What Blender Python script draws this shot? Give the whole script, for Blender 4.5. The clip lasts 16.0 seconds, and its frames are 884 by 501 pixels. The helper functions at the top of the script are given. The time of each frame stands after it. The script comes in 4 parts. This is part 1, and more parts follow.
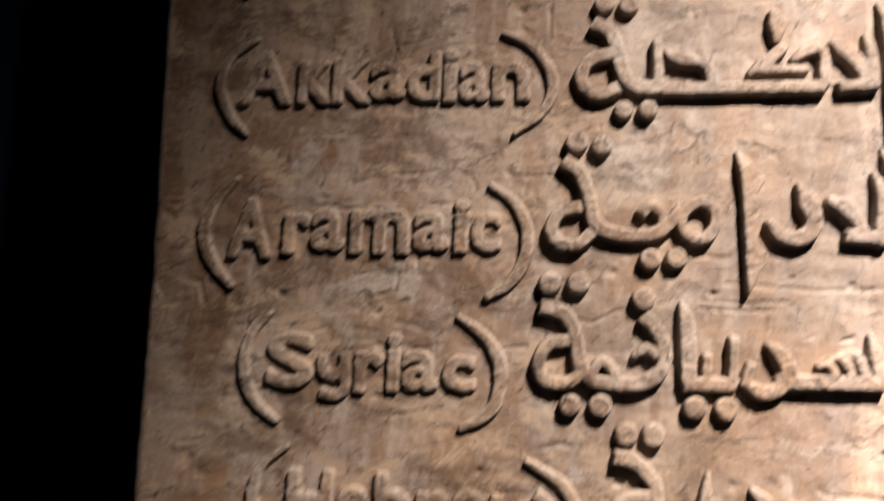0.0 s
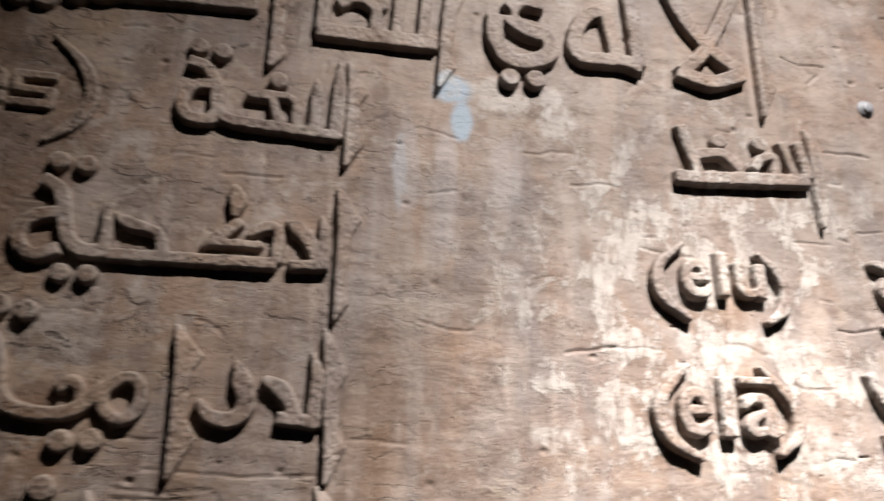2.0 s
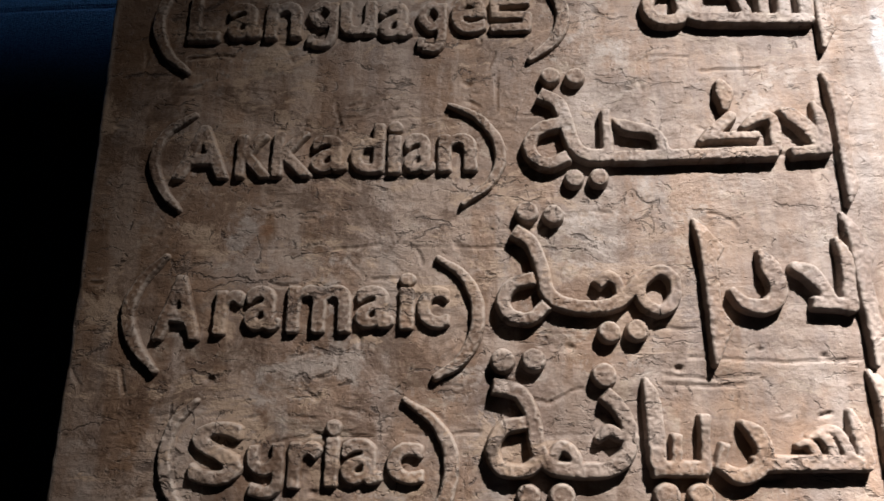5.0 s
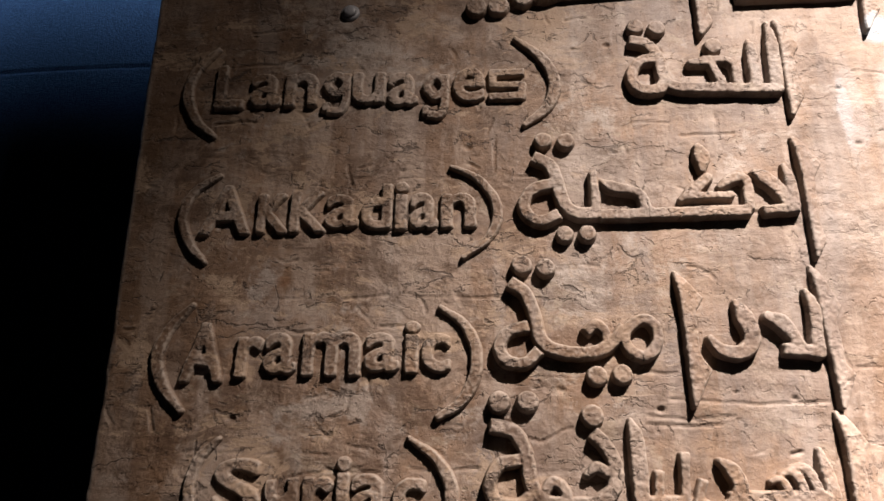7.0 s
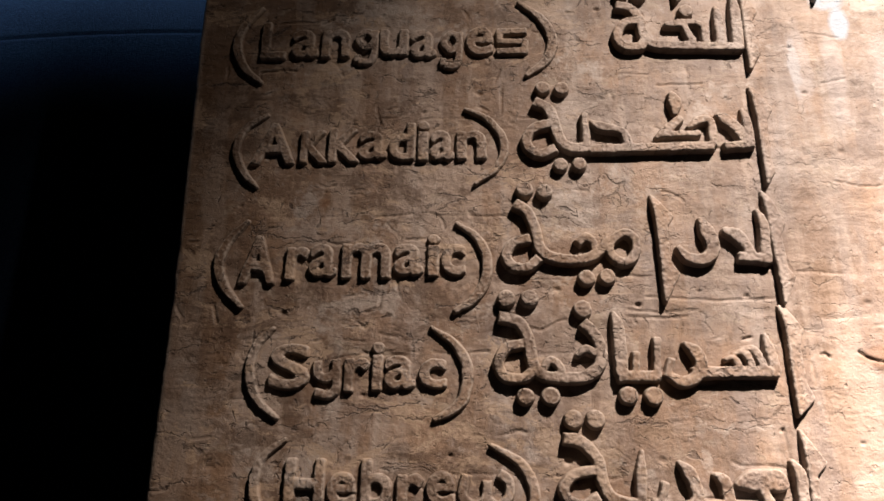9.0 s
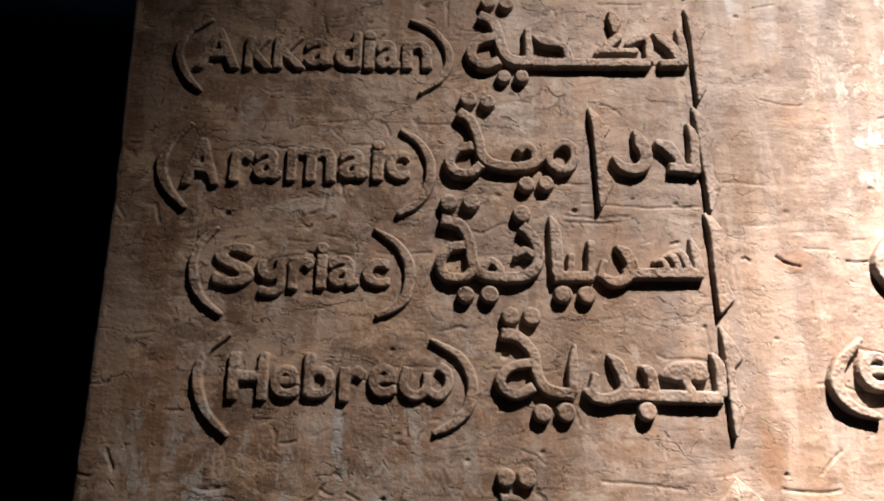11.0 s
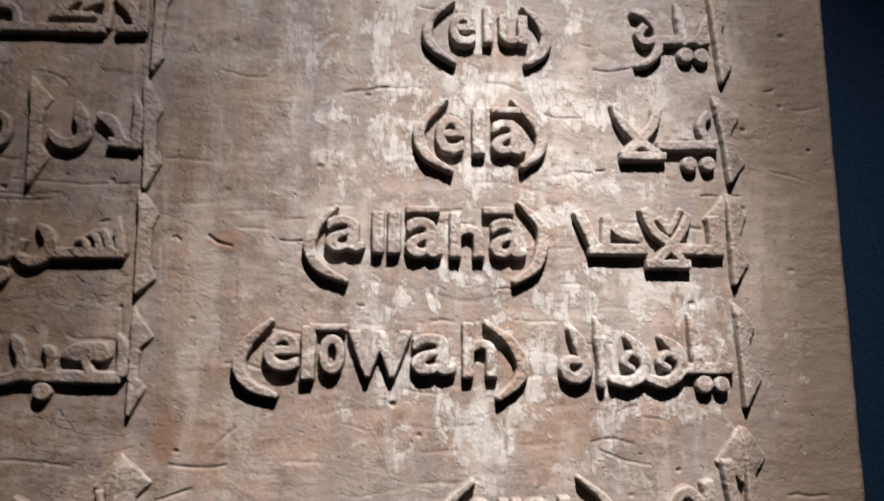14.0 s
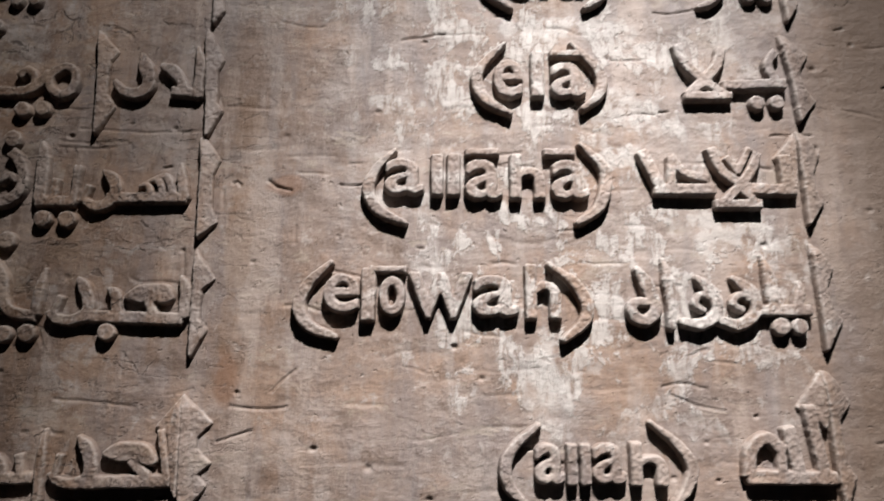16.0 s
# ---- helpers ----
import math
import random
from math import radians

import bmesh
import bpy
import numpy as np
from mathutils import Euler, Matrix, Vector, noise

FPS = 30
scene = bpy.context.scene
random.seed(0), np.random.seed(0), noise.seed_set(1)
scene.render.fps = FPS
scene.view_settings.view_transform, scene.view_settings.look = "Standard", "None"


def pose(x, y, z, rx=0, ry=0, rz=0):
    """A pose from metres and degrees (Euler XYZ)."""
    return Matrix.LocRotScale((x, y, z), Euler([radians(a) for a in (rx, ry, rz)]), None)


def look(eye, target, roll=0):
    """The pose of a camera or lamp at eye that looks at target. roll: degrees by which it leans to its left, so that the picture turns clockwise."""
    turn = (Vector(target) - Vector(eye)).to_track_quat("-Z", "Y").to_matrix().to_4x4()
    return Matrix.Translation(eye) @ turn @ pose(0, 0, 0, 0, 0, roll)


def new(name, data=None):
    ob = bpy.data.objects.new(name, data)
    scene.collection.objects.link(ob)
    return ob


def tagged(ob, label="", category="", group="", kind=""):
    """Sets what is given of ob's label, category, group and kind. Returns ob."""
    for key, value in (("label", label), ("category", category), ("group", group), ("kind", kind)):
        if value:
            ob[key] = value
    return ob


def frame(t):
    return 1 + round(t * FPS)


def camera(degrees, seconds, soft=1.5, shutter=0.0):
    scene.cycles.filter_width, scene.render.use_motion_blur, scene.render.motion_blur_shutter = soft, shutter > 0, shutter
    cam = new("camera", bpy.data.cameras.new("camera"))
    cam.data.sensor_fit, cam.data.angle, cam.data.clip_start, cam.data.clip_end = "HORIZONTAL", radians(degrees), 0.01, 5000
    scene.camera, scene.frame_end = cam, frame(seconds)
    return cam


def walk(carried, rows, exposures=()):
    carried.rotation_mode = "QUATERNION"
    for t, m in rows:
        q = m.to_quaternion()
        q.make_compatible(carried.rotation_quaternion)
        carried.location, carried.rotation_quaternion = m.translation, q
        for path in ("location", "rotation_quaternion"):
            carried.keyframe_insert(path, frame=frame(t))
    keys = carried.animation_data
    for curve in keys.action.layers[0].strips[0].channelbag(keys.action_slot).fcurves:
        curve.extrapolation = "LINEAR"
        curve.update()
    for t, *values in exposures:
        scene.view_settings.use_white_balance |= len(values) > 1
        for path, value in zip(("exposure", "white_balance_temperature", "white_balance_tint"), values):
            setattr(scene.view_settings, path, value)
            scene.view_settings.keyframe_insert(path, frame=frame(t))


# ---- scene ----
cam = camera(61.1, 16.0, shutter=0.5)
PATH = [
    (0, (0.482, -0.044, 1.284), (0.284, 1.938, 1.595), 2.2),
    (0.5, (0.465, -0.012, 1.375), (0.516, 1.944, 1.843), 1.9),
    (1, (0.579, -0.008, 1.338), (0.684, 1.894, 1.947), 2.0),
    (1.5, (0.752, -0.049, 1.342), (0.93, 1.826, 2.013), 1.7),
    (2, (0.908, -0.018, 1.344), (1.282, 1.819, 2.042), 0.9),
    (2.5, (0.934, 0.039, 1.318), (1.449, 1.823, 2.063), 0.6),
    (3, (0.712, 0.068, 1.302), (1.179, 1.851, 2.078), 0.2),
    (3.5, (0.561, 0.02, 1.294), (0.75, 1.86, 2.053), 0.6),
    (4, (0.515, 0.017, 1.277), (0.509, 1.890, 2.022), 1.1),
    (4.5, (0.524, 0.031, 1.242), (0.407, 1.913, 1.948), 1.3),
    (5, (0.512, 0.038, 1.240), (0.385, 1.930, 1.866), 0.9),
    (5.2, (0.487, 0.054, 1.277), (0.374, 1.945, 1.916), 0.6),
    (7.5, (0.535, -0.133, 1.175), (0.367, 1.723, 1.901), 1.4),
    (8, (0.524, -0.203, 1.109), (0.348, 1.654, 1.833), 1.5),
    (10.3, (0.46, -0.216, 0.988), (0.483, 1.673, 1.647), 0.7),
    (10.5, (0.465, -0.206, 0.965), (0.494, 1.679, 1.632), 0.7),
    (11, (0.483, -0.207, 0.943), (0.539, 1.695, 1.561), 0.5),
    (11.5, (0.584, -0.215, 0.883), (0.658, 1.693, 1.479), 0.2),
    (12, (0.815, -0.211, 0.814), (0.94, 1.713, 1.346), 0.0),
    (12.5, (1.011, -0.155, 0.807), (1.132, 1.787, 1.268), 0.4),
    (13, (1.149, -0.162, 0.886), (1.396, 1.782, 1.286), 0.2),
    (13.5, (1.346, -0.203, 0.968), (1.597, 1.747, 1.335), 0.3),
    (14, (1.35, -0.289, 1.077), (1.514, 1.672, 1.433), 0.4),
    (14.5, (1.344, -0.33, 1.106), (1.425, 1.626, 1.511), 0.2),
    (15, (1.371, -0.334, 1.07), (1.421, 1.617, 1.507), 0.4),
    (15.5, (1.381, -0.294, 0.985), (1.416, 1.653, 1.443), 0.2),
    (16, (1.334, -0.236, 0.93), (1.368, 1.713, 1.379), 0.4),
]
EXPOSURES = [(0.0, 1.72, 7300, 14), (0.5, 1.65, 7200, 13), (1.0, 1.32, 6700, 10), (1.5, 0.62, 6350, 10), (2.0, 0.12, 6350, 9), (2.5, -0.22, 6350, 9), (3.0, -0.3, 6200, 9), (3.5, 0.14, 6000, 9), (4.0, 0.78, 6050, 10),
             (4.5, 1.15, 6000, 9), (5.0, 1.4, 6350, 9), (7.5, 1.32, 7350, 17), (8.0, 1.28, 7450, 17), (10.5, 0.84, 7450, 16), (11.0, 0.84, 7250, 15), (11.5, 0.6, 6600, 11), (12.0, 0.25, 6300, 9), (12.5, -0.14, 6150, 9),
             (14.5, -0.46, 6100, 8), (16.0, -0.46, 6050, 8)]
walk(cam, [(t, look(eye, target, roll)) for t, eye, target, roll in PATH], EXPOSURES)

# ---- light ----
SPOT_AT = (1.69, -0.69, 3.55)
world = bpy.data.worlds.new("dark_hall")
world.use_nodes = True
world.node_tree.nodes["Background"].inputs[0].default_value = (0.25, 0.4, 1.0, 1)
world.node_tree.nodes["Background"].inputs[1].default_value = 0.002
scene.world = world


def spot(name, eye, aim, watts, colour, degrees, blend, radius):
    data = bpy.data.lights.new(name, "SPOT")
    data.energy, data.color, data.spot_size, data.spot_blend, data.shadow_soft_size = watts, colour, radians(degrees), blend, radius
    ob = new(name, data)
    ob.matrix_world = look(eye, aim)
    return ob


LAMP = (1.0, 0.945, 0.90)
spot("exhibit_flood", SPOT_AT, (1.93, 0.955, 0.40), 830, LAMP, 84, 1.0, 0.02)
spot("exhibit_spill", SPOT_AT, (1.2, 0.955, 0.9), 60, LAMP, 94, 1.0, 0.02)
spot("exhibit_spot", SPOT_AT, (1.55, 0.955, 0.42), 1900, LAMP, 36, 1.0, 0.02)
wash_data = bpy.data.lights.new("backdrop_wash", "AREA")
wash_data.shape, wash_data.size, wash_data.size_y, wash_data.spread = "RECTANGLE", 3.2, 0.06, radians(40)
wash_data.energy, wash_data.color = 39, (0.42, 0.70, 1.0)
new("backdrop_wash", wash_data).matrix_world = look((-1.7, 1.08, 3.75), (-1.7, 1.62, 3.08))


# ---- materials ----
def material(name, roughness=0.8):
    mat = bpy.data.materials.new(name)
    mat.use_nodes = True
    tree = mat.node_tree
    bsdf = tree.nodes["Principled BSDF"]
    bsdf.inputs["Roughness"].default_value = roughness
    return mat, tree, bsdf


class Nodes:
    """Short writing for the nodes of one material."""

    def __init__(self, tree):
        self.tree = tree
        self.place = self.node("ShaderNodeTexCoord").outputs["Object"]

    def node(self, kind, **values):
        n = self.tree.nodes.new(kind)
        for key, value in values.items():
            n.inputs[key].default_value = value
        return n

    def link(self, a, b):
        self.tree.links.new(a, b)

    def noise(self, size, scale=(1, 1, 1), detail=5, rough=0.6, shift=0.0, warp=0.0):
        """Noise whose features are about size metres across, stretched by scale."""
        m = self.node("ShaderNodeMapping", Scale=scale, Location=(shift, shift, shift))
        n = self.node("ShaderNodeTexNoise", Scale=1 / size, Detail=detail, Roughness=rough, Distortion=warp)
        self.link(self.place, m.inputs["Vector"])
        self.link(m.outputs["Vector"], n.inputs["Vector"])
        return n.outputs["Fac"]

    def ramp(self, value, low, high):
        n = self.node("ShaderNodeMapRange", **{"From Min": low, "From Max": high})
        self.link(value, n.inputs["Value"])
        return n.outputs["Result"]

    def math(self, operation, a, b):
        n = self.tree.nodes.new("ShaderNodeMath")
        n.operation = operation
        for i, v in enumerate((a, b)):
            if isinstance(v, (int, float)):
                n.inputs[i].default_value = v
            else:
                self.link(v, n.inputs[i])
        return n.outputs[0]

    def mix(self, fac, a, b):
        n = self.tree.nodes.new("ShaderNodeMix")
        n.data_type = "RGBA"
        for socket, v in ((n.inputs["Factor"], fac), (n.inputs["A"], a), (n.inputs["B"], b)):
            if isinstance(v, (int, float)):
                socket.default_value = v
            elif isinstance(v, tuple):
                socket.default_value = (*v, 1)
            else:
                self.link(v, socket)
        return n.outputs["Result"]

    def blot(self, x, z, rx, rz, ragged=0.5):
        """A stain with a ragged rim round a place on the slab's face."""
        m = self.node("ShaderNodeVectorMath")
        m.operation = "MULTIPLY_ADD"
        m.inputs[1].default_value = (1 / rx, 0, 1 / rz)
        m.inputs[2].default_value = (-x / rx, 0, -z / rz)
        self.link(self.place, m.inputs[0])
        d = self.tree.nodes.new("ShaderNodeVectorMath")
        d.operation = "LENGTH"
        self.link(m.outputs[0], d.inputs[0])
        edge = self.math("ADD", d.outputs["Value"], self.math("MULTIPLY", self.math("SUBTRACT", self.noise(0.05), 0.5), ragged * 4))
        return self.ramp(edge, 1.1, 0.7)

    def bump(self, height, distance, strength, normal=None):
        n = self.node("ShaderNodeBump", Strength=strength, Distance=distance)
        self.link(height, n.inputs["Height"])
        if normal is not None:
            self.link(normal, n.inputs["Normal"])
        return n.outputs["Normal"]


def clay():
    """Weathered clay-like cast: brown to pinkish grey, pale worn patches, stains, crazing and sandy grain."""
    mat, tree, bsdf = material("weathered_clay", 0.6)
    n = Nodes(tree)

    def lay(under, fac, much, colour):
        return n.mix(n.math("MULTIPLY", fac, much), under, colour)

    col = n.mix(n.ramp(n.noise(0.30, (1, 1, 0.8), 6, 0.6, 0.0, 0.5), 0.36, 0.64), (0.196, 0.136, 0.104), (0.266, 0.202, 0.170))
    # warm brown glaze, thicker over the left column; its depth also paints lamp falloff
    lean = n.node("ShaderNodeSeparateXYZ")
    n.link(n.place, lean.inputs[0])
    warm = n.math("ADD", n.noise(0.15, (1, 1, 0.7), 8, 0.66, 3.1, 0.3), n.ramp(lean.outputs["X"], 2.0, -1.2))
    col = lay(col, n.ramp(warm, 0.68, 1.08), 0.92, (0.152, 0.080, 0.040))
    col = lay(col, n.ramp(n.noise(0.13, (0.8, 1, 1.1), 8, 0.68, 41.0, 0.2), 0.48, 0.60), 0.6, (0.290, 0.182, 0.120))
    bloom = n.math("ADD", 0.35, n.math("MULTIPLY", n.ramp(lean.outputs["X"], 0.15, 0.85), 0.65))
    # cool grey bloom, pale scuffs and dark stains of several sizes
    col = lay(col, n.math("MULTIPLY", bloom, n.ramp(n.noise(0.14, (1.3, 1, 0.6), 8, 0.66, 21.0, 0.25), 0.48, 0.62)), 0.5, (0.172, 0.146, 0.142))
    col = lay(col, n.ramp(n.noise(0.20, (0.9, 1, 1.0), 9, 0.72, 7.7, 0.2), 0.52, 0.60), 0.65, (0.315, 0.255, 0.220))
    col = lay(col, n.ramp(n.noise(0.10, (0.9, 1, 1.1), 9, 0.75, 11.3, 0.2), 0.565, 0.615), 0.55, (0.385, 0.335, 0.300))
    col = lay(col, n.ramp(n.noise(0.07, (0.6, 1, 1.4), 8, 0.74, 5.0, 0.2), 0.52, 0.66), 0.65, (0.105, 0.062, 0.040))
    col = lay(col, n.ramp(n.noise(0.02, (1, 1, 1), 6, 0.75, 15.0, 0.4), 0.50, 0.68), 0.3, (0.11, 0.072, 0.052))
    col = lay(col, n.ramp(n.noise(0.016, (1, 1, 0.8), 6, 0.75, 33.0, 0.4), 0.575, 0.64), 0.35, (0.36, 0.31, 0.275))
    col = lay(col, n.ramp(n.noise(0.045, (0.8, 1, 1.2), 9, 0.78, 81.0, 0.6), 0.53, 0.63), 0.55, (0.088, 0.050, 0.030))
    col = lay(col, n.ramp(n.noise(0.055, (0.7, 1, 1.3), 9, 0.78, 93.0, 0.5), 0.56, 0.62), 0.5, (0.330, 0.265, 0.205))
    # soft runs down the middle of the face, grey and pale
    col = lay(col, n.math("MULTIPLY", bloom, n.ramp(n.noise(0.08, (1, 1, 0.16), 6, 0.6, 52.0, 0.1), 0.52, 0.62)), 0.4, (0.175, 0.148, 0.142))
    col = lay(col, n.ramp(n.noise(0.09, (1, 1, 0.22), 7, 0.62, 63.0, 0.1), 0.54, 0.60), 0.45, (0.365, 0.285, 0.235))
    col = lay(col, n.ramp(n.noise(0.045, (1, 1, 0.10), 5, 0.6, 17.0), 0.54, 0.68), 0.4, (0.335, 0.285, 0.255))
    # brown edge margin on the far side, deepened to paint the lamp's falloff there
    edge = n.math("ADD", lean.outputs["X"], n.math("MULTIPLY", n.noise(0.12, (1, 1, 0.5), 6, 0.65, 19.0), 0.3))
    col = lay(col, n.ramp(edge, 2.06, 2.22), 0.9, (0.108, 0.070, 0.047))
    # dark brown towards the left edge
    rim = n.math("ADD", lean.outputs["X"], n.math("MULTIPLY", n.noise(0.12, (1, 1, 0.5), 6, 0.65, 27.0), 0.2))
    col = lay(col, n.ramp(rim, 0.22, 0.05), 0.6, (0.098, 0.055, 0.031))
    # arrises rubbed pale
    point = n.tree.nodes.new("ShaderNodeNewGeometry").outputs["Pointiness"]
    rub = n.math("MULTIPLY", n.ramp(point, 0.513, 0.56), n.ramp(n.noise(0.02, (1, 1, 1), 5, 0.7, 25.0), 0.32, 0.55))
    col = lay(col, rub, 0.6, (0.40, 0.34, 0.295))
    # left arris: rubbing and its rim light painted as one thin pale line
    out = n.math("ADD", n.math("MULTIPLY", lean.outputs["Z"], 0.014), n.math("MULTIPLY", n.math("MAXIMUM", n.math("SUBTRACT", lean.outputs["Z"], 1.4), 0.0), 0.023))
    arris = n.math("ADD", n.math("SUBTRACT", lean.outputs["X"], -0.0047), out)
    arris = n.math("MULTIPLY", n.ramp(arris, 0.011, 0.004), n.ramp(n.noise(0.05, (1, 1, 0.5), 6, 0.7, 38.0), 0.38, 0.52))
    col = lay(col, arris, 0.75, (0.42, 0.36, 0.31))
    # left column: thin rubbed rims painting rim light too, umber blotches, dry ochre smears
    left = n.ramp(lean.outputs["X"], 0.95, 0.45)
    rims = n.math("MULTIPLY", n.math("MULTIPLY", n.ramp(point, 0.507, 0.535), left), n.ramp(n.noise(0.03, (1, 1, 1), 5, 0.7, 29.0), 0.36, 0.5))
    col = lay(col, rims, 0.5, (0.37, 0.30, 0.245))
    col = lay(col, n.math("MULTIPLY", left, n.ramp(n.noise(0.15, (0.9, 1, 1.2), 9, 0.74, 103.0, 0.5), 0.52, 0.58)), 0.75, (0.085, 0.045, 0.025))
    col = lay(col, n.math("MULTIPLY", left, n.ramp(n.noise(0.10, (0.8, 1, 1.3), 9, 0.76, 117.0, 0.6), 0.54, 0.58)), 0.75, (0.340, 0.240, 0.168))
    scale = n.math("MULTIPLY", n.blot(0.27, 0.95, 0.36, 0.13), n.ramp(n.noise(0.05, (1.2, 1, 0.6), 8, 0.72, 131.0, 0.4), 0.53, 0.565))
    col = lay(col, scale, 0.6, (0.290, 0.285, 0.270))
    # old limewash round the right column, pale blue runs, rusty spots
    wash = n.math("MAXIMUM", n.blot(1.53, 1.64, 0.36, 0.34), n.blot(1.62, 1.16, 0.36, 0.26))
    wash = n.math("MULTIPLY", wash, n.ramp(n.noise(0.085, (1.1, 1, 0.9), 8, 0.68, 2.2, 0.3), 0.510, 0.540))
    wash = n.math("MULTIPLY", wash, n.ramp(n.noise(0.014, (1.6, 1, 0.35), 6, 0.7, 71.0, 0.3), 0.36, 0.50))
    col = lay(col, wash, 0.72, (0.47, 0.425, 0.385))
    for x, z, rx, rz in ((1.04, 1.83, 0.010, 0.055), (0.364, 1.04, 0.010, 0.055), (0.17, 0.93, 0.03, 0.02), (0.20, 0.70, 0.04, 0.03)):
        col = lay(col, n.blot(x, z, rx, rz, 0.7), 0.55, (0.32, 0.345, 0.37))
    for x, z, rx, rz in ((1.119, 1.972, 0.034, 0.026), (1.130, 1.925, 0.018, 0.040)):
        col = lay(col, n.blot(x, z, rx, rz, 0.3), 0.85, (0.31, 0.385, 0.46))
    # dried flakes and drips of lime
    for x, z, rx, rz in ((1.20, 1.968, 0.09, 0.030), (1.285, 1.93, 0.04, 0.030), (1.66, 1.457, 0.05, 0.030), (1.71, 1.44, 0.02, 0.04), (1.263, 1.461, 0.05, 0.018), (1.52, 1.015, 0.030, 0.05),
                         (1.82, 1.235, 0.09, 0.035), (1.56, 1.605, 0.14, 0.02), (1.65, 1.366, 0.05, 0.02), (1.276, 1.292, 0.05, 0.018), (1.504, 1.832, 0.06, 0.02)):
        flake = n.math("MULTIPLY", n.blot(x, z, rx, rz, 0.9), n.ramp(n.noise(0.03, (1.2, 1, 0.8), 7, 0.7, 57.0, 0.3), 0.40, 0.48))
        col = lay(col, flake, 0.6, (0.47, 0.425, 0.385))
    for x, z, rx, rz in ((1.049, 1.84, 0.022, 0.09), (1.108, 1.81, 0.020, 0.11), (1.20, 1.83, 0.025, 0.08)):
        col = lay(col, n.blot(x, z, rx, rz, 0.4), 0.4, (0.35, 0.315, 0.31))
    for x, z, rx, rz in ((1.025, 1.22, 0.022, 0.10), (1.02, 1.07, 0.018, 0.06), (1.03, 1.42, 0.020, 0.06)):
        col = lay(col, n.blot(x, z, rx, rz, 0.7), 0.32, (0.190, 0.110, 0.060))
    for x, z, rx, rz in ((1.10, 1.31, 0.035, 0.02), (0.22, 1.57, 0.012, 0.010), (1.02, 1.00, 0.02, 0.05), (0.95, 0.67, 0.25, 0.09)):
        col = lay(col, n.blot(x, z, rx, rz, 0.4), 0.6, (0.165, 0.075, 0.033))
    # hair cracks: long ones across, short ones down, each coming and going
    bend = n.node("ShaderNodeTexNoise", Scale=26.0, Detail=5.0, Roughness=0.65)
    n.link(n.place, bend.inputs["Vector"])

    def hair(across, down, sway, width, size, low, seed):
        shift = n.tree.nodes.new("ShaderNodeVectorMath")
        shift.operation = "MULTIPLY_ADD"
        n.link(bend.outputs["Color"], shift.inputs[0])
        shift.inputs[1].default_value = (sway, 0.0, sway)
        n.link(n.place, shift.inputs[2])
        stretch = n.node("ShaderNodeMapping", Scale=(across, 0, down), Location=(seed, 0, seed))
        n.link(shift.outputs[0], stretch.inputs["Vector"])
        net = n.node("ShaderNodeTexVoronoi", Scale=1.0)
        net.feature = "DISTANCE_TO_EDGE"
        n.link(stretch.outputs["Vector"], net.inputs["Vector"])
        return n.math("MULTIPLY", n.ramp(net.outputs["Distance"], width, width * 0.3), n.ramp(n.noise(size, (0.6, 1, 1.3), 5, 0.65, seed), low, low + 0.05))

    crack = n.math("MAXIMUM", hair(5.5, 34, 0.045, 0.034, 0.06, 0.540, 3.0), hair(26, 9, 0.04, 0.028, 0.05, 0.56, 14.0))
    crack = n.math("MAXIMUM", crack, hair(19, 40, 0.06, 0.038, 0.05, 0.57, 29.0))
    # they gather under the brown glaze
    crack = n.math("MULTIPLY", crack, n.math("MULTIPLY", n.ramp(warm, 0.52, 0.95), n.math("ADD", 0.25, n.math("MULTIPLY", n.ramp(lean.outputs["X"], 1.12, 0.92), 0.75))))
    col = lay(col, crack, 0.72, (0.050, 0.032, 0.024))
    # every colour scaled down evenly, so less bounce fills the shadows
    size = n.tree.nodes.new("ShaderNodeMix")
    size.data_type, size.blend_type = "RGBA", "MULTIPLY"
    size.inputs["Factor"].default_value, size.inputs["B"].default_value = 1.0, (0.61, 0.61, 0.61, 1)
    n.link(col, size.inputs["A"])
    tree.links.new(size.outputs["Result"], bsdf.inputs["Base Color"])
    grain = n.noise(0.007, (1, 1, 1), 4, 0.7)
    clods = n.noise(0.022, (0.9, 1, 1.1), 6, 0.65, 12.0, 0.5)
    trowel = n.noise(0.08, (0.7, 1, 1.4), 6, 0.55, 4.4, 1.5)
    pits = n.ramp(n.noise(0.013, (1, 1, 1), 4, 0.6, 9.0), 0.36, 0.26)
    rough = n.ramp(n.noise(0.16, (1, 1, 1), 4, 0.5, 8.8), 0.44, 0.60)
    slant = n.node("ShaderNodeMapping", Rotation=(0.0, 0.45, 0.0), Scale=(0.35, 1, 1.8))
    n.link(n.place, slant.inputs["Vector"])
    chisel = n.node("ShaderNodeTexNoise", Scale=55.0, Detail=4.0, Roughness=0.6, Distortion=0.4)
    n.link(slant.outputs["Vector"], chisel.inputs["Vector"])
    worked = n.ramp(n.noise(0.13, (1, 1, 1), 4, 0.6, 44.0), 0.48, 0.60)
    normal = n.bump(grain, 0.0024, 0.50)
    normal = n.bump(n.math("MULTIPLY", clods, n.math("ADD", n.math("MULTIPLY", left, 0.7), n.math("ADD", 0.16, rough))), 0.0050, 0.46, normal)
    normal = n.bump(n.math("MULTIPLY", chisel.outputs["Fac"], worked), 0.0045, 0.32, normal)
    normal = n.bump(wash, 0.0016, 0.55, normal)
    normal = n.bump(trowel, 0.010, 0.13, normal)
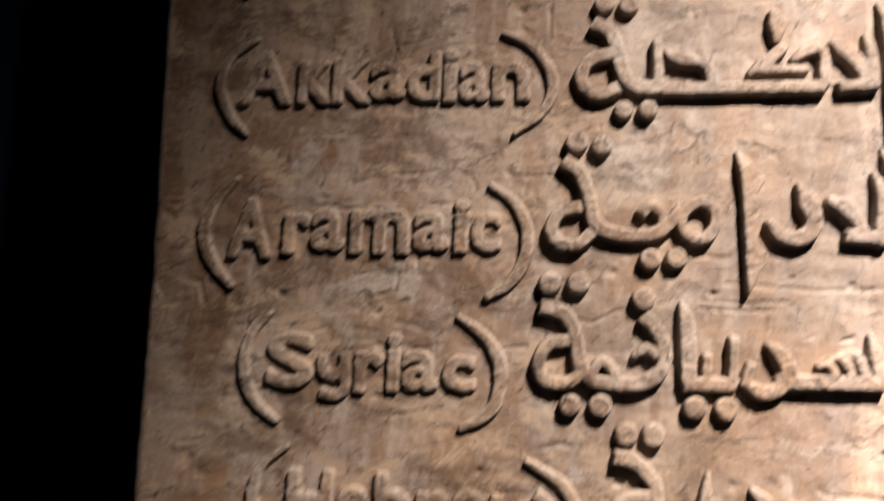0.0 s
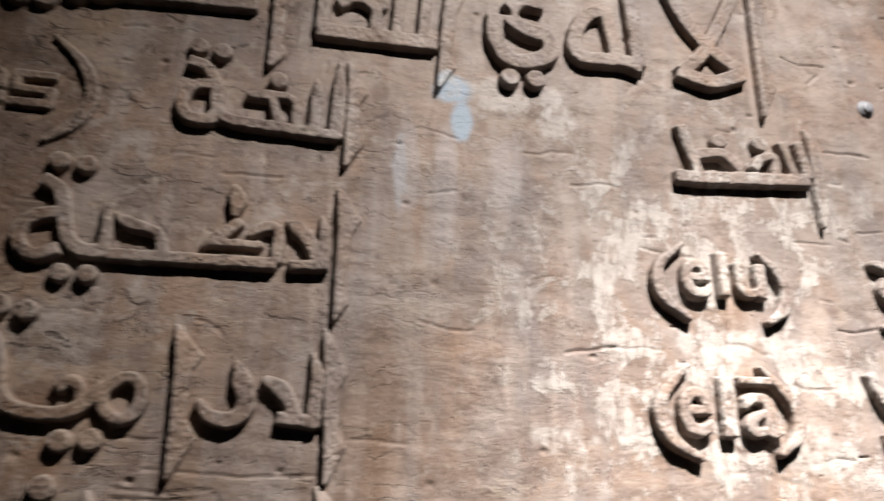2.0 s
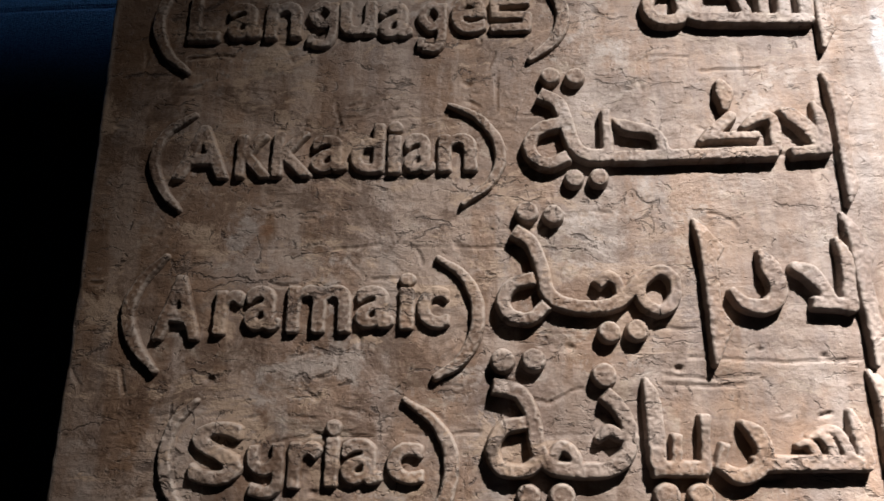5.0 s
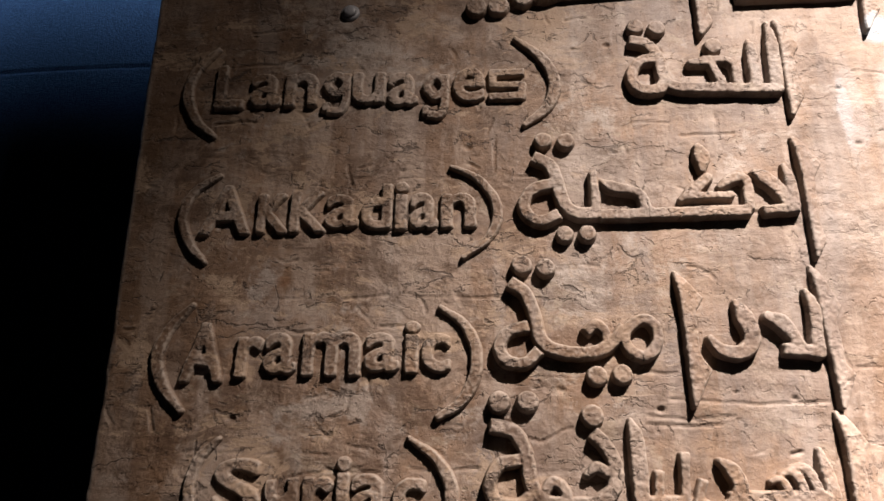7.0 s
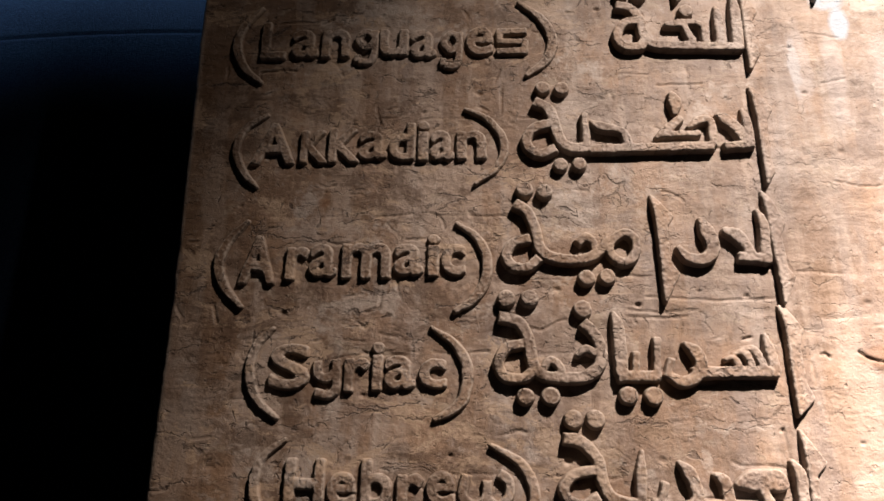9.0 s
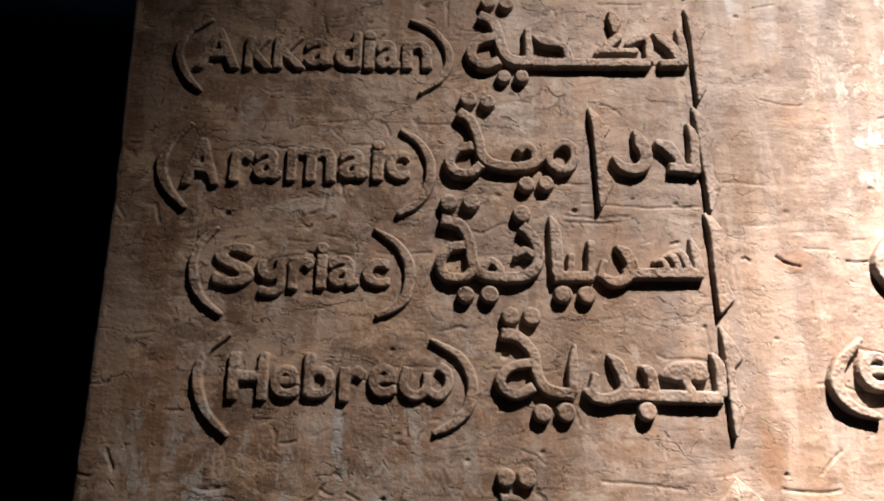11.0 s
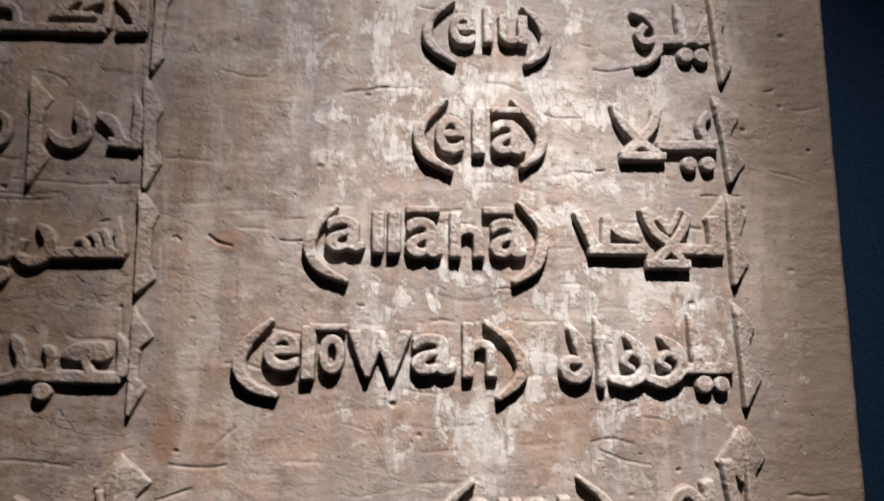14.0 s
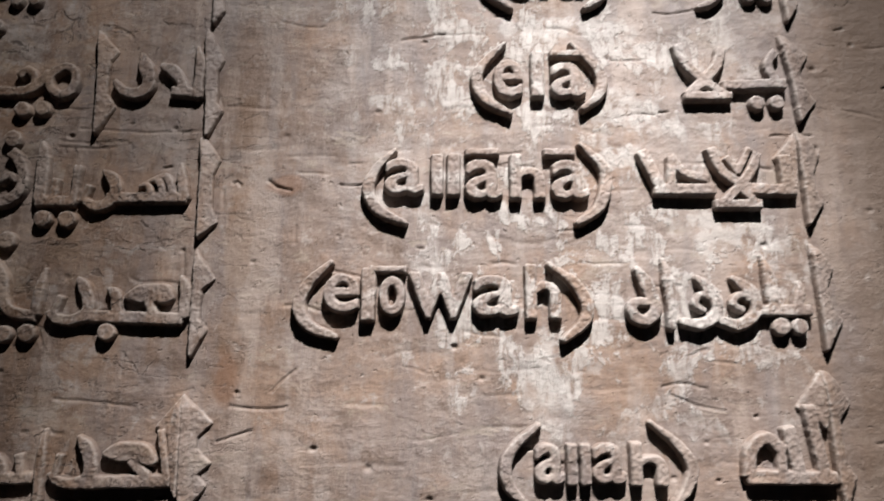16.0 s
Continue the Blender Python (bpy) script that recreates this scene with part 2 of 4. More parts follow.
    normal = n.bump(n.math("MULTIPLY", n.math("MAXIMUM", pits, crack), -1.0), 0.0022, 0.7, normal)
    tree.links.new(normal, bsdf.inputs["Normal"])
    tree.links.new(n.ramp(n.noise(0.06, (1, 1, 1), 5, 0.6, 1.0), -0.9, 1.2), bsdf.inputs["Roughness"])
    bsdf.inputs["Specular IOR Level"].default_value = 0.32
    return mat


def cloth():
    """Navy backdrop cloth with a visible weave and slack folds."""
    mat, tree, bsdf = material("navy_cloth", 0.9)
    n = Nodes(tree)
    threads = n.math("ADD", n.noise(0.007, (3, 1, 0.8), 1), n.noise(0.007, (0.8, 1, 3), 1, 0.6, 9.0))
    col = n.mix(n.noise(0.4), (0.003, 0.008, 0.020), (0.006, 0.013, 0.028))
    col = n.mix(n.ramp(threads, 0.85, 1.15), col, (0.010, 0.021, 0.040))
    tree.links.new(col, bsdf.inputs["Base Color"])
    bsdf.inputs["Specular IOR Level"].default_value = 0.05
    tree.links.new(n.bump(threads, 0.002, 0.8), bsdf.inputs["Normal"])
    return mat


def plain(name, low, high, size, roughness):
    mat, tree, bsdf = material(name, roughness)
    n = Nodes(tree)
    tree.links.new(n.mix(n.noise(size), low, high), bsdf.inputs["Base Color"])
    tree.links.new(n.bump(n.noise(size / 20), 0.001, 0.3), bsdf.inputs["Normal"])
    return mat


CLAY, CLOTH = clay(), cloth()
DARK_PAINT = plain("dark_painted_wall", (0.012, 0.016, 0.03), (0.02, 0.026, 0.045), 0.5, 0.85)
DARK_FLOOR = plain("dark_carpet", (0.011, 0.011, 0.015), (0.022, 0.022, 0.026), 0.05, 0.95)
METAL = plain("dull_metal", (0.10, 0.10, 0.11), (0.22, 0.22, 0.23), 0.01, 0.45)


# ---- shaping tools ----
rng = np.random.default_rng(7)
LATTICE = rng.random((257, 257))


def field(x, z, size, seed=0):
    """Smooth random values from -1 to 1 with features about size metres across."""
    x, z = x / size + 37.3 * seed + 50, z / size + 11.7 * seed + 50
    i, j = np.floor(x).astype(int), np.floor(z).astype(int)
    u, v = x - i, z - j
    u, v = u * u * (3 - 2 * u), v * v * (3 - 2 * v)
    i, j, i1, j1 = i % 257, j % 257, (i + 1) % 257, (j + 1) % 257
    low = LATTICE[i, j] * (1 - u) + LATTICE[i1, j] * u
    high = LATTICE[i, j1] * (1 - u) + LATTICE[i1, j1] * u
    return 2 * (low * (1 - v) + high * v) - 1


def mesh_object(name, verts, faces, mat, parent=None, label=""):
    me = bpy.data.meshes.new(name)
    verts, faces = np.asarray(verts, np.float32), np.asarray(faces, np.int32)
    me.vertices.add(len(verts))
    me.vertices.foreach_set("co", verts.ravel())
    me.loops.add(faces.size)
    me.loops.foreach_set("vertex_index", faces.ravel())
    me.polygons.add(len(faces))
    me.polygons.foreach_set("loop_start", np.arange(0, faces.size, faces.shape[1], dtype=np.int32))
    me.update(calc_edges=True)
    me.polygons.foreach_set("use_smooth", np.ones(len(faces), dtype=bool))
    me.materials.append(mat)
    ob = new(name, me)
    ob.parent = parent
    return tagged(ob, label)


def part(name, bm, mat, parent=None, label=""):
    me = bpy.data.meshes.new(name)
    bm.to_mesh(me)
    bm.free()
    me.materials.append(mat)
    ob = new(name, me)
    ob.parent = parent
    return tagged(ob, label)


def box(name, low, high, mat, bevel=0.0):
    bm = bmesh.new()
    bmesh.ops.create_cube(bm, size=1)
    for v in bm.verts:
        v.co = [(a + b) / 2 + c * (b - a) for a, b, c in zip(low, high, v.co)]
    if bevel:
        bmesh.ops.bevel(bm, geom=bm.edges[:], offset=bevel, segments=2, affect="EDGES")
    return part(name, bm, mat)


# ---- the stele's plan (metres): its face looks towards -y ----
FACE, DEPTH, LEFT, RIGHT, BOTTOM, TOP = 0.9475, 0.30, -0.018, 2.168, -0.30, 2.80
RELIEF = 0.0142


def left_edge(z):
    return LEFT - 0.014 * (z - 0.95) - 0.023 * np.maximum(z - 1.4, 0)


def ground(x, z):
    """How far the worn face swells (+) or dips (-) at a place."""
    return (0.0045 * field(x, z, 0.50, 1) + 0.0013 * field(x, z, 0.17, 2) + 0.0008 * field(x * 0.6, z * 1.4, 0.05, 3)
            + 0.00042 * field(x * 0.5, z * 1.5, 0.018, 4))


def segment_distance(x, z, a, b):
    ax, az, dx, dz = a[0], a[1], b[0] - a[0], b[1] - a[1]
    t = np.clip(((x - ax) * dx + (z - az) * dz) / max(dx * dx + dz * dz, 1e-12), 0, 1)
    return np.hypot(x - ax - t * dx, z - az - t * dz)


def inside(x, z, edges):
    odd = np.zeros(x.shape, bool)
    for (ax, az), (bx, bz) in edges:
        if az != bz:
            odd ^= ((az > z) != (bz > z)) & (x < (bx - ax) * (z - az) / (bz - az) + ax)
    return odd


def spline(points):
    """Points along a smooth line through the given ones."""
    p = [Vector((*q, 0)) for q in points]
    closed = (p[0] - p[-1]).length < 1e-6
    p = [p[-2] if closed else 2 * p[0] - p[1], *p, p[1] if closed else 2 * p[-1] - p[-2]]
    out = []
    for a, b, c, d in zip(p, p[1:], p[2:], p[3:]):
        for k in range(6):
            t = k / 6
            out.append(0.5 * (2 * b + (c - a) * t + (2 * a - 5 * b + 4 * c - d) * t * t + (3 * b - 3 * c + d - a) * t ** 3))
    out.append(p[-2])
    return [(v.x, v.y) for v in out]


# shapes of the chisel, in centimetres on the face: each is (bounds, signed distance, share of the full height)
def shape(points, reach, distance, rise=None):
    xs, zs = [p[0] for p in points], [p[1] for p in points]
    return (min(xs) - reach, max(xs) + reach, min(zs) - reach, max(zs) + reach), distance, rise or (lambda x, z: np.ones(x.shape))


def bar(width, *points):
    """A straight stroke with square, slightly worn ends."""
    def distance(x, z):
        best = None
        for a, b in zip(points, points[1:]):
            dx, dz = b[0] - a[0], b[1] - a[1]
            length = math.hypot(dx, dz)
            u = ((x - a[0]) * dx + (z - a[1]) * dz) / length - length / 2
            v = ((z - a[1]) * dx - (x - a[0]) * dz) / length
            qx, qz = np.abs(u) - length / 2 - width * 0.16, np.abs(v) - width / 2 + width * 0.16
            d = np.hypot(np.maximum(qx, 0), np.maximum(qz, 0)) + np.minimum(np.maximum(qx, qz), 0) - width * 0.16
            best = d if best is None else np.minimum(best, d)
        return best
    return shape(points, width, distance)


def curve(width, *points):
    """A smooth stroke of even width, cut square at its open ends."""
    line = spline(points)
    closed = math.dist(points[0], points[-1]) < 1e-6

    def distance(x, z):
        best = np.full(x.shape, 1e9)
        for a, b in zip(line, line[1:]):
            best = np.minimum(best, segment_distance(x, z, a, b))
        best = best - width / 2
        if not closed:
            for (ax, az), (bx, bz) in ((line[0], line[1]), (line[-1], line[-2])):
                length = math.hypot(bx - ax, bz - az)
                past = ((ax - x) * (bx - ax) + (az - z) * (bz - az)) / length
                near = np.hypot(x - ax, z - az) < width
                best = np.where(near, np.maximum(best, past - width * 0.12), best)
        return best
    return shape(line, width, distance)


def crescent(width, *points):
    """A smooth bowed stroke that thins towards both ends."""
    line = spline(points)

    def distance(x, z):
        best = np.full(x.shape, 1e9)
        for k, (a, b) in enumerate(zip(line, line[1:])):
            half = width / 2 * (0.40 + 0.70 * math.sin(math.pi * (k + 0.5) / len(line)))
            best = np.minimum(best, segment_distance(x, z, a, b) - half)
        return best
    return shape(line, width, distance)


def taper(*points):
    """A smooth stroke through (x, z, width) that swells and thins, and sinks towards the face where it is thin."""
    line = spline([p[:2] for p in points])
    wide = np.interp(np.linspace(0, len(points) - 1, len(line)), range(len(points)), [p[2] for p in points])

    def nearest(x, z):
        best, at = np.full(x.shape, 1e9), np.zeros(x.shape)
        for a, b, w in zip(line, line[1:], wide):
            d = segment_distance(x, z, a, b) - w / 2
            at = np.where(d < best, w, at)
            best = np.minimum(best, d)
        return best, at
    return shape(line, max(wide), lambda x, z: nearest(x, z)[0], lambda x, z: np.clip(0.25 + 0.62 * nearest(x, z)[1], 0.4, 1))


def wedge(*points):
    """A flat-sided figure with pointed corners."""
    edges = list(zip(points, points[1:] + points[:1]))

    def distance(x, z):
        best = np.full(x.shape, 1e9)
        for a, b in edges:
            best = np.minimum(best, segment_distance(x, z, a, b))
        return np.where(inside(x, z, edges), -best, best) - 0.28
    return shape(points, 0.7, distance)


def thorned(*points):
    """A wedge with a sharp ridge from its first point to its lowest one; its flat side slopes away from the ridge."""
    top, low = points[0], min(points, key=lambda p: p[1])

    def rise(x, z):
        along = np.clip((z - low[1]) / (top[1] - low[1]), 0, 1)
        off = np.abs(x - low[0] - along * (top[0] - low[0]))
        return np.clip(1.06 - 0.22 * off, 0.42, 1.0) * np.clip(0.45 + 0.35 * (top[1] - z), 0.45, 1)
    bounds, distance, _ = wedge(*points)
    return bounds, distance, rise


def disc(x0, z0, radius):
    return shape([(x0, z0)], radius + 0.3, lambda x, z: np.hypot(x - x0, z - z0) - radius)


GLYPHS = {}


def glyph(character):
    """The outline of a letter of the built-in font, as edges, and its bounds."""
    if character not in GLYPHS:
        data = bpy.data.curves.new("glyph", "FONT")
        data.body, data.resolution_u, data.fill_mode = character, 5, "FRONT"
        ob = new("glyph", data)
        me = ob.evaluated_get(bpy.context.evaluated_depsgraph_get()).to_mesh()
        count = {}
        for poly in me.polygons:
            for key in poly.edge_keys:
                count[key] = count.get(key, 0) + 1
        edges = [tuple((me.vertices[i].co.x, me.vertices[i].co.y) for i in key) for key, c in count.items() if c == 1]
        bpy.data.objects.remove(ob)
        bpy.data.curves.remove(data)
        xs, zs = [p[0] for e in edges for p in e], [p[1] for e in edges for p in e]
        GLYPHS[character] = edges, (min(xs), max(xs), min(zs), max(zs))
    return GLYPHS[character]


def letter_shape(character, x0, x1, z0, z1, swell=0.33):
    """A letter fitted into its box, with its strokes swollen as if modelled by hand."""
    edges, (gx0, gx1, gz0, gz1) = glyph(character)
    sx, sz = (x1 - x0 - 2 * swell) / (gx1 - gx0), (z1 - z0 - 2 * swell) / (gz1 - gz0)
    edges = [tuple((x0 + swell + (px - gx0) * sx, z0 + swell + (pz - gz0) * sz) for px, pz in e) for e in edges]

    def distance(x, z):
        best = np.full(x.shape, 1e9)
        for a, b in edges:
            best = np.minimum(best, segment_distance(x, z, a, b))
        return np.where(inside(x, z, edges), -best, best) - swell
    return shape([(x0, z0), (x1, z1)], 0.4, distance)


def round_g(x0, x1, z0, z1):
    """A g with one closed bowl and an open hook."""
    w, h, u = x1 - x0, z1 - z0, (z1 - z0) / 10
    right, mid, low = x1 - 0.6, z1 - 3.1 * u, z0 + 0.6
    return [curve(1.25, (right, mid), (x0 + 0.5 * w, z1 - 0.6), (x0 + 0.6, mid), (x0 + 0.5 * w, mid - 2.4 * u), (right, mid)),
            curve(1.25, (right, z1 - 0.5), (right, z0 + 3.4 * u), (right - 0.2 * w, low), (x0 + 0.9, low + 0.1)),
            bar(1.1, (x0 + 0.5, low + 0.2), (x0 + 0.6, low + 1.2))]


def square_s(x0, x1, z0, z1):
    """An s of straight strokes."""
    a, b, top, mid, low = x0 + 0.6, x1 - 0.6, z1 - 0.6, (z0 + z1) / 2, z0 + 0.6
    return [bar(1.25, (b, top), (a, top)), bar(1.25, (a, top), (a, mid)), bar(1.2, (a, mid), (b, mid - 0.2)), bar(1.25, (b, mid - 0.2), (b - 0.1, low)), bar(1.25, (b - 0.1, low), (a - 0.2, low))]


HAND_LETTERS = {"g": round_g, "s": square_s}
CELL = 0.0016


def relief(name, shapes, parent, label="", height=RELIEF, wear=1.0):
    """One raised figure: a fine sheet that stands proud of the face, with steep rough flanks and a sandy, worn top."""
    x0, x1 = min(s[0][0] for s in shapes) / 100 - 0.006, max(s[0][1] for s in shapes) / 100 + 0.006
    z0, z1 = min(s[0][2] for s in shapes) / 100 - 0.006, max(s[0][3] for s in shapes) / 100 + 0.006
    x, z = np.meshgrid(np.arange(x0, x1, CELL), np.arange(z0, z1, CELL), indexing="ij")
    d, share = np.full(x.shape, 1.0), np.ones(x.shape)
    for (bx0, bx1, bz0, bz1), distance, rise in shapes:
        i0, i1 = np.searchsorted(x[:, 0], (bx0 / 100 - 0.006, bx1 / 100 + 0.006))
        j0, j1 = np.searchsorted(z[0], (bz0 / 100 - 0.006, bz1 / 100 + 0.006))
        w = (slice(i0, i1), slice(j0, j1))
        own, high = distance(x[w] * 100, z[w] * 100) / 100, rise(x[w] * 100, z[w] * 100)
        share[w] = np.where((own < 0.0004) & (d[w] < 0.0004), np.maximum(share[w], high), np.where(own < d[w], high, share[w]))
        d[w] = np.minimum(d[w], own)
    # even out the steps between neighbouring strokes
    for _ in range(10):
        share[1:-1] = (share[:-2] + 2 * share[1:-1] + share[2:]) / 4
        share[:, 1:-1] = (share[:, :-2] + 2 * share[:, 1:-1] + share[:, 2:]) / 4
    tall = height * share
    # hand-made unevenness of the outline
    d += wear * (0.0006 * field(x, z, 0.02, 5) + 0.0005 * field(x, z, 0.007, 6))
    # the flank falls from the rounded rim to below the face
    rim = np.clip(-d / 0.0042, 0, 1)
    top = tall * (0.80 + 0.20 * np.sqrt(1 - (1 - rim) ** 2))
    top += wear * (0.0007 * field(x, z, 0.03, 8) + 0.0004 * field(x, z, 0.008, 9) + 0.0008 * field(x, z, 0.0036, 11))
    fall = np.clip(1 - d / 0.0030, 0, 1)
    h = np.where(d <= 0, top, -0.008 + (tall * 0.80 + 0.008) * fall + 0.0007 * wear * field(x, z, 0.006, 10))
    keep = d < 0.0045
    quad = keep[:-1, :-1] | keep[1:, :-1] | keep[:-1, 1:] | keep[1:, 1:]
    used = np.zeros(x.shape, bool)
    for a in (slice(0, -1), slice(1, None)):
        for b in (slice(0, -1), slice(1, None)):
            used[a, b] |= quad
    index = np.full(x.shape, -1)
    index[used] = np.arange(used.sum())
    y = FACE - ground(x, z) - h
    verts = np.stack((x[used], y[used], z[used]), 1)
    faces = np.stack((index[:-1, :-1][quad], index[1:, :-1][quad], index[1:, 1:][quad], index[:-1, 1:][quad]), 1)
    return mesh_object(name, verts, faces, CLAY, parent, label)


# ---- the hall ----
tagged(box("floor", (-3.5, -3.5, -0.42), (5.5, 2.2, -0.30), DARK_FLOOR), "dark carpeted museum floor under the stele", "floor", kind="structure")
tagged(box("ceiling", (-3.5, -3.5, 4.0), (5.5, 2.2, 4.1), DARK_PAINT), "dark painted hall ceiling", "ceiling", kind="structure")
tagged(box("wall_south", (-3.5, -3.6, -0.30), (5.5, -3.5, 4.0), DARK_PAINT), "dark painted hall wall", "wall", kind="structure")
tagged(box("wall_west", (-3.6, -3.6, -0.30), (-3.5, 2.2, 4.0), DARK_PAINT), "dark painted hall wall", "wall", kind="structure")
tagged(box("wall_east", (5.5, -3.6, -0.30), (5.6, 2.2, 4.0), DARK_PAINT), "dark painted hall wall", "wall", kind="structure")


def backdrop():
    """Navy cloth hung behind the stele, with slack folds and one sagging hem line."""
    xs, zs = np.arange(-3.5, 5.51, 0.03), np.concatenate((np.arange(-0.30, 2.385, 0.02), np.arange(2.39, 2.4595, 0.002), np.arange(2.475, 4.01, 0.015)))
    x, z = np.meshgrid(xs, zs, indexing="ij")
    y = 1.62 + 0.012 * field(x, z * 0.15, 0.35, 3) + 0.006 * field(x, z, 0.6, 4)
    hem = 2.425 + 0.008 * field(x, x * 0, 0.25, 6)
    y = y - 0.0012 * np.clip((z - hem) / 0.004, 0, 1) + 0.0016 * np.exp(-((z - hem + 0.008) / 0.004) ** 2)
    n = len(zs)
    i = np.arange(len(xs) - 1)[:, None] * n + np.arange(n - 1)[None]
    faces = np.stack((i, i + n, i + n + 1, i + 1), -1).reshape(-1, 4)
    ob = mesh_object("backdrop", np.stack((x, y, z), -1).reshape(-1, 3), faces, CLOTH)
    tagged(ob, "navy blue woven cloth hung behind the stele", "backdrop", kind="structure")
    tagged(box("wall_north", (-3.5, 1.75, -0.30), (5.5, 1.85, 4.0), DARK_PAINT), "dark painted wall behind the cloth", "wall", kind="structure")


backdrop()

# ---- the stele ----
stele = tagged(new("stele"), "large weathered brown stele with raised bilingual lettering before navy cloth", "stele")


def slab():
    """The worn body: a finely modelled face with cracks, scored lines and a deep curved cleft, rounded arrises and plain flanks."""
    step = 0.0022
    round_off = 0.013
    s = np.concatenate(([0.0], np.linspace(0, 1, 9)[1:-1] * round_off, np.arange(round_off, RIGHT - LEFT - round_off, step), (RIGHT - LEFT) - np.linspace(1, 0, 9) * round_off))
    zs = np.concatenate((np.arange(BOTTOM, 0.62, 0.02), np.arange(0.62, 2.34, step), np.arange(2.34, TOP, 0.02), [TOP]))
    s, z = np.meshgrid(s, zs, indexing="ij")
    wide = (RIGHT - left_edge(z)) / (RIGHT - LEFT)
    x = left_edge(z) + s * wide
    h = ground(x, z)
    fine = np.clip(np.minimum(z - 0.60, 2.36 - z) / 0.05, 0, 1)

    def groove(points, width, deep, ragged=1.0):
        """Cuts a groove along a line into the face."""
        px, pz = [p[0] for p in points], [p[1] for p in points]
        i0, i1 = np.searchsorted(s[:, 0] + LEFT, (min(px) - 0.06, max(px) + 0.06))
        j0, j1 = np.searchsorted(zs, (min(pz) - 0.03, max(pz) + 0.03))
        if i1 <= i0 or j1 <= j0:
            return
        w = (slice(i0, i1), slice(j0, j1))
        d = np.full(x[w].shape, 1.0)
        for a, b in zip(points, points[1:]):
            d = np.minimum(d, segment_distance(x[w], z[w], a, b))
        d += ragged * 0.25 * width * field(x[w], z[w], 0.012, 12)
        h[w] -= deep * np.clip(1.25 - d / width, 0, 1) * fine[w]

    # checks that run across the face, jagged and of many lengths
    for _ in range(120):
        cx, cz, heading = rng.uniform(LEFT, RIGHT), rng.uniform(0.62, 2.32), rng.normal(0, 0.16)
        points = [(cx, cz)]
        for _ in range(int(rng.integers(2, 9))):
            heading = 0.6 * heading + rng.normal(0, 0.13)
            stride = rng.uniform(0.004, 0.016)
            points.append((points[-1][0] + stride * math.cos(heading), points[-1][1] + stride * math.sin(heading)))
        groove(points, rng.uniform(0.0014, 0.0028), rng.uniform(0.0010, 0.0040))
    # fewer cuts that run down
    for _ in range(40):
        cx, cz, heading = rng.uniform(LEFT, RIGHT), rng.uniform(0.62, 2.32), math.pi / 2 + rng.normal(0, 0.3)
        length = rng.uniform(0.008, 0.05)
        groove([(cx, cz), (cx + length * math.cos(heading), cz + length * math.sin(heading))], rng.uniform(0.0020, 0.0030), rng.uniform(0.0008, 0.0022))
    # the left column is checked all over
    for _ in range(160):
        cx, cz, heading = rng.uniform(LEFT, 1.0), rng.uniform(0.75, 2.10), rng.normal(0, 0.12) + (math.pi / 2 if rng.random() < 0.3 else 0)
        points = [(cx, cz)]
        for _ in range(int(rng.integers(1, 6))):
            heading += rng.normal(0, 0.25)
            stride = rng.uniform(0.003, 0.012)
            points.append((points[-1][0] + stride * math.cos(heading), points[-1][1] + stride * math.sin(heading)))
        groove(points, rng.uniform(0.0014, 0.0024), rng.uniform(0.0012, 0.0035))
    # pits
    for _ in range(110):
        cx, cz = rng.uniform(LEFT, RIGHT), rng.uniform(0.62, 2.32)
        groove([(cx, cz), (cx + 0.003, cz)], rng.uniform(0.0025, 0.0055), rng.uniform(0.002, 0.005))
    # lines scored by the carver above and below the rows of the left column
    for row, low, high in ((1.86, 0.12, 0.55), (1.732, 0.30, 0.62), (1.545, 0.08, 0.60), (1.33, 0.04, 0.30), (1.312, 0.30, 0.66), (1.128, 0.40, 0.72)):
        points = [(low + (high - low) * k / 16, row + rng.normal(0, 0.0016)) for k in range(17)]
        for a, b in zip(points, points[1:]):
            if rng.random() < 0.65:
                groove([a, b], 0.0016, rng.uniform(0.0010, 0.0026))
    for points in (((0.72, 1.383), (0.77, 1.379), (0.83, 1.384)), ((0.75, 1.405), (0.86, 1.399), (0.95, 1.403)), ((0.70, 0.852), (0.79, 0.840), (0.88, 0.838)), ((0.55, 0.865), (0.66, 0.858))):
        groove(list(points), 0.0016, 0.0026)
    for points in (((1.009, 1.314), (1.016, 1.316), (1.022, 1.310)), ((1.068, 1.319), (1.080, 1.309), (1.093, 1.305), (1.106, 1.302)), ((1.723, 1.449), (1.738, 1.451))):
        groove(list(points), 0.0026, 0.0045, 1.5)
    for points in (((1.091, 0.975), (1.107, 0.993), (1.128, 1.010)), ((0.759, 0.962), (0.816, 0.959), (0.885, 0.951)), ((1.179, 1.168), (1.225, 1.159), (1.279, 1.132)),
                   ((1.714, 0.976), (1.757, 0.959), (1.800, 0.951)), ((0.718, 1.372), (0.774, 1.370), (0.812, 1.373)), ((0.727, 1.372), (0.731, 1.361))):
        groove(list(points), 0.0018, 0.0026)
    # soft wrinkles across the middle, where the clay was drawn out wet
    for _ in range(50):
        cx, cz, heading = rng.uniform(0.98, 1.85), rng.uniform(0.80, 1.45), rng.normal(-0.04, 0.10)
        points = [(cx, cz)]
        for _ in range(int(rng.integers(3, 9))):
            heading = 0.7 * heading + rng.normal(0, 0.10)
            points.append((points[-1][0] + 0.014 * math.cos(heading), points[-1][1] + 0.014 * math.sin(heading)))
        groove(points, rng.uniform(0.0028, 0.0046), rng.uniform(0.0004, 0.0011), 0.8)
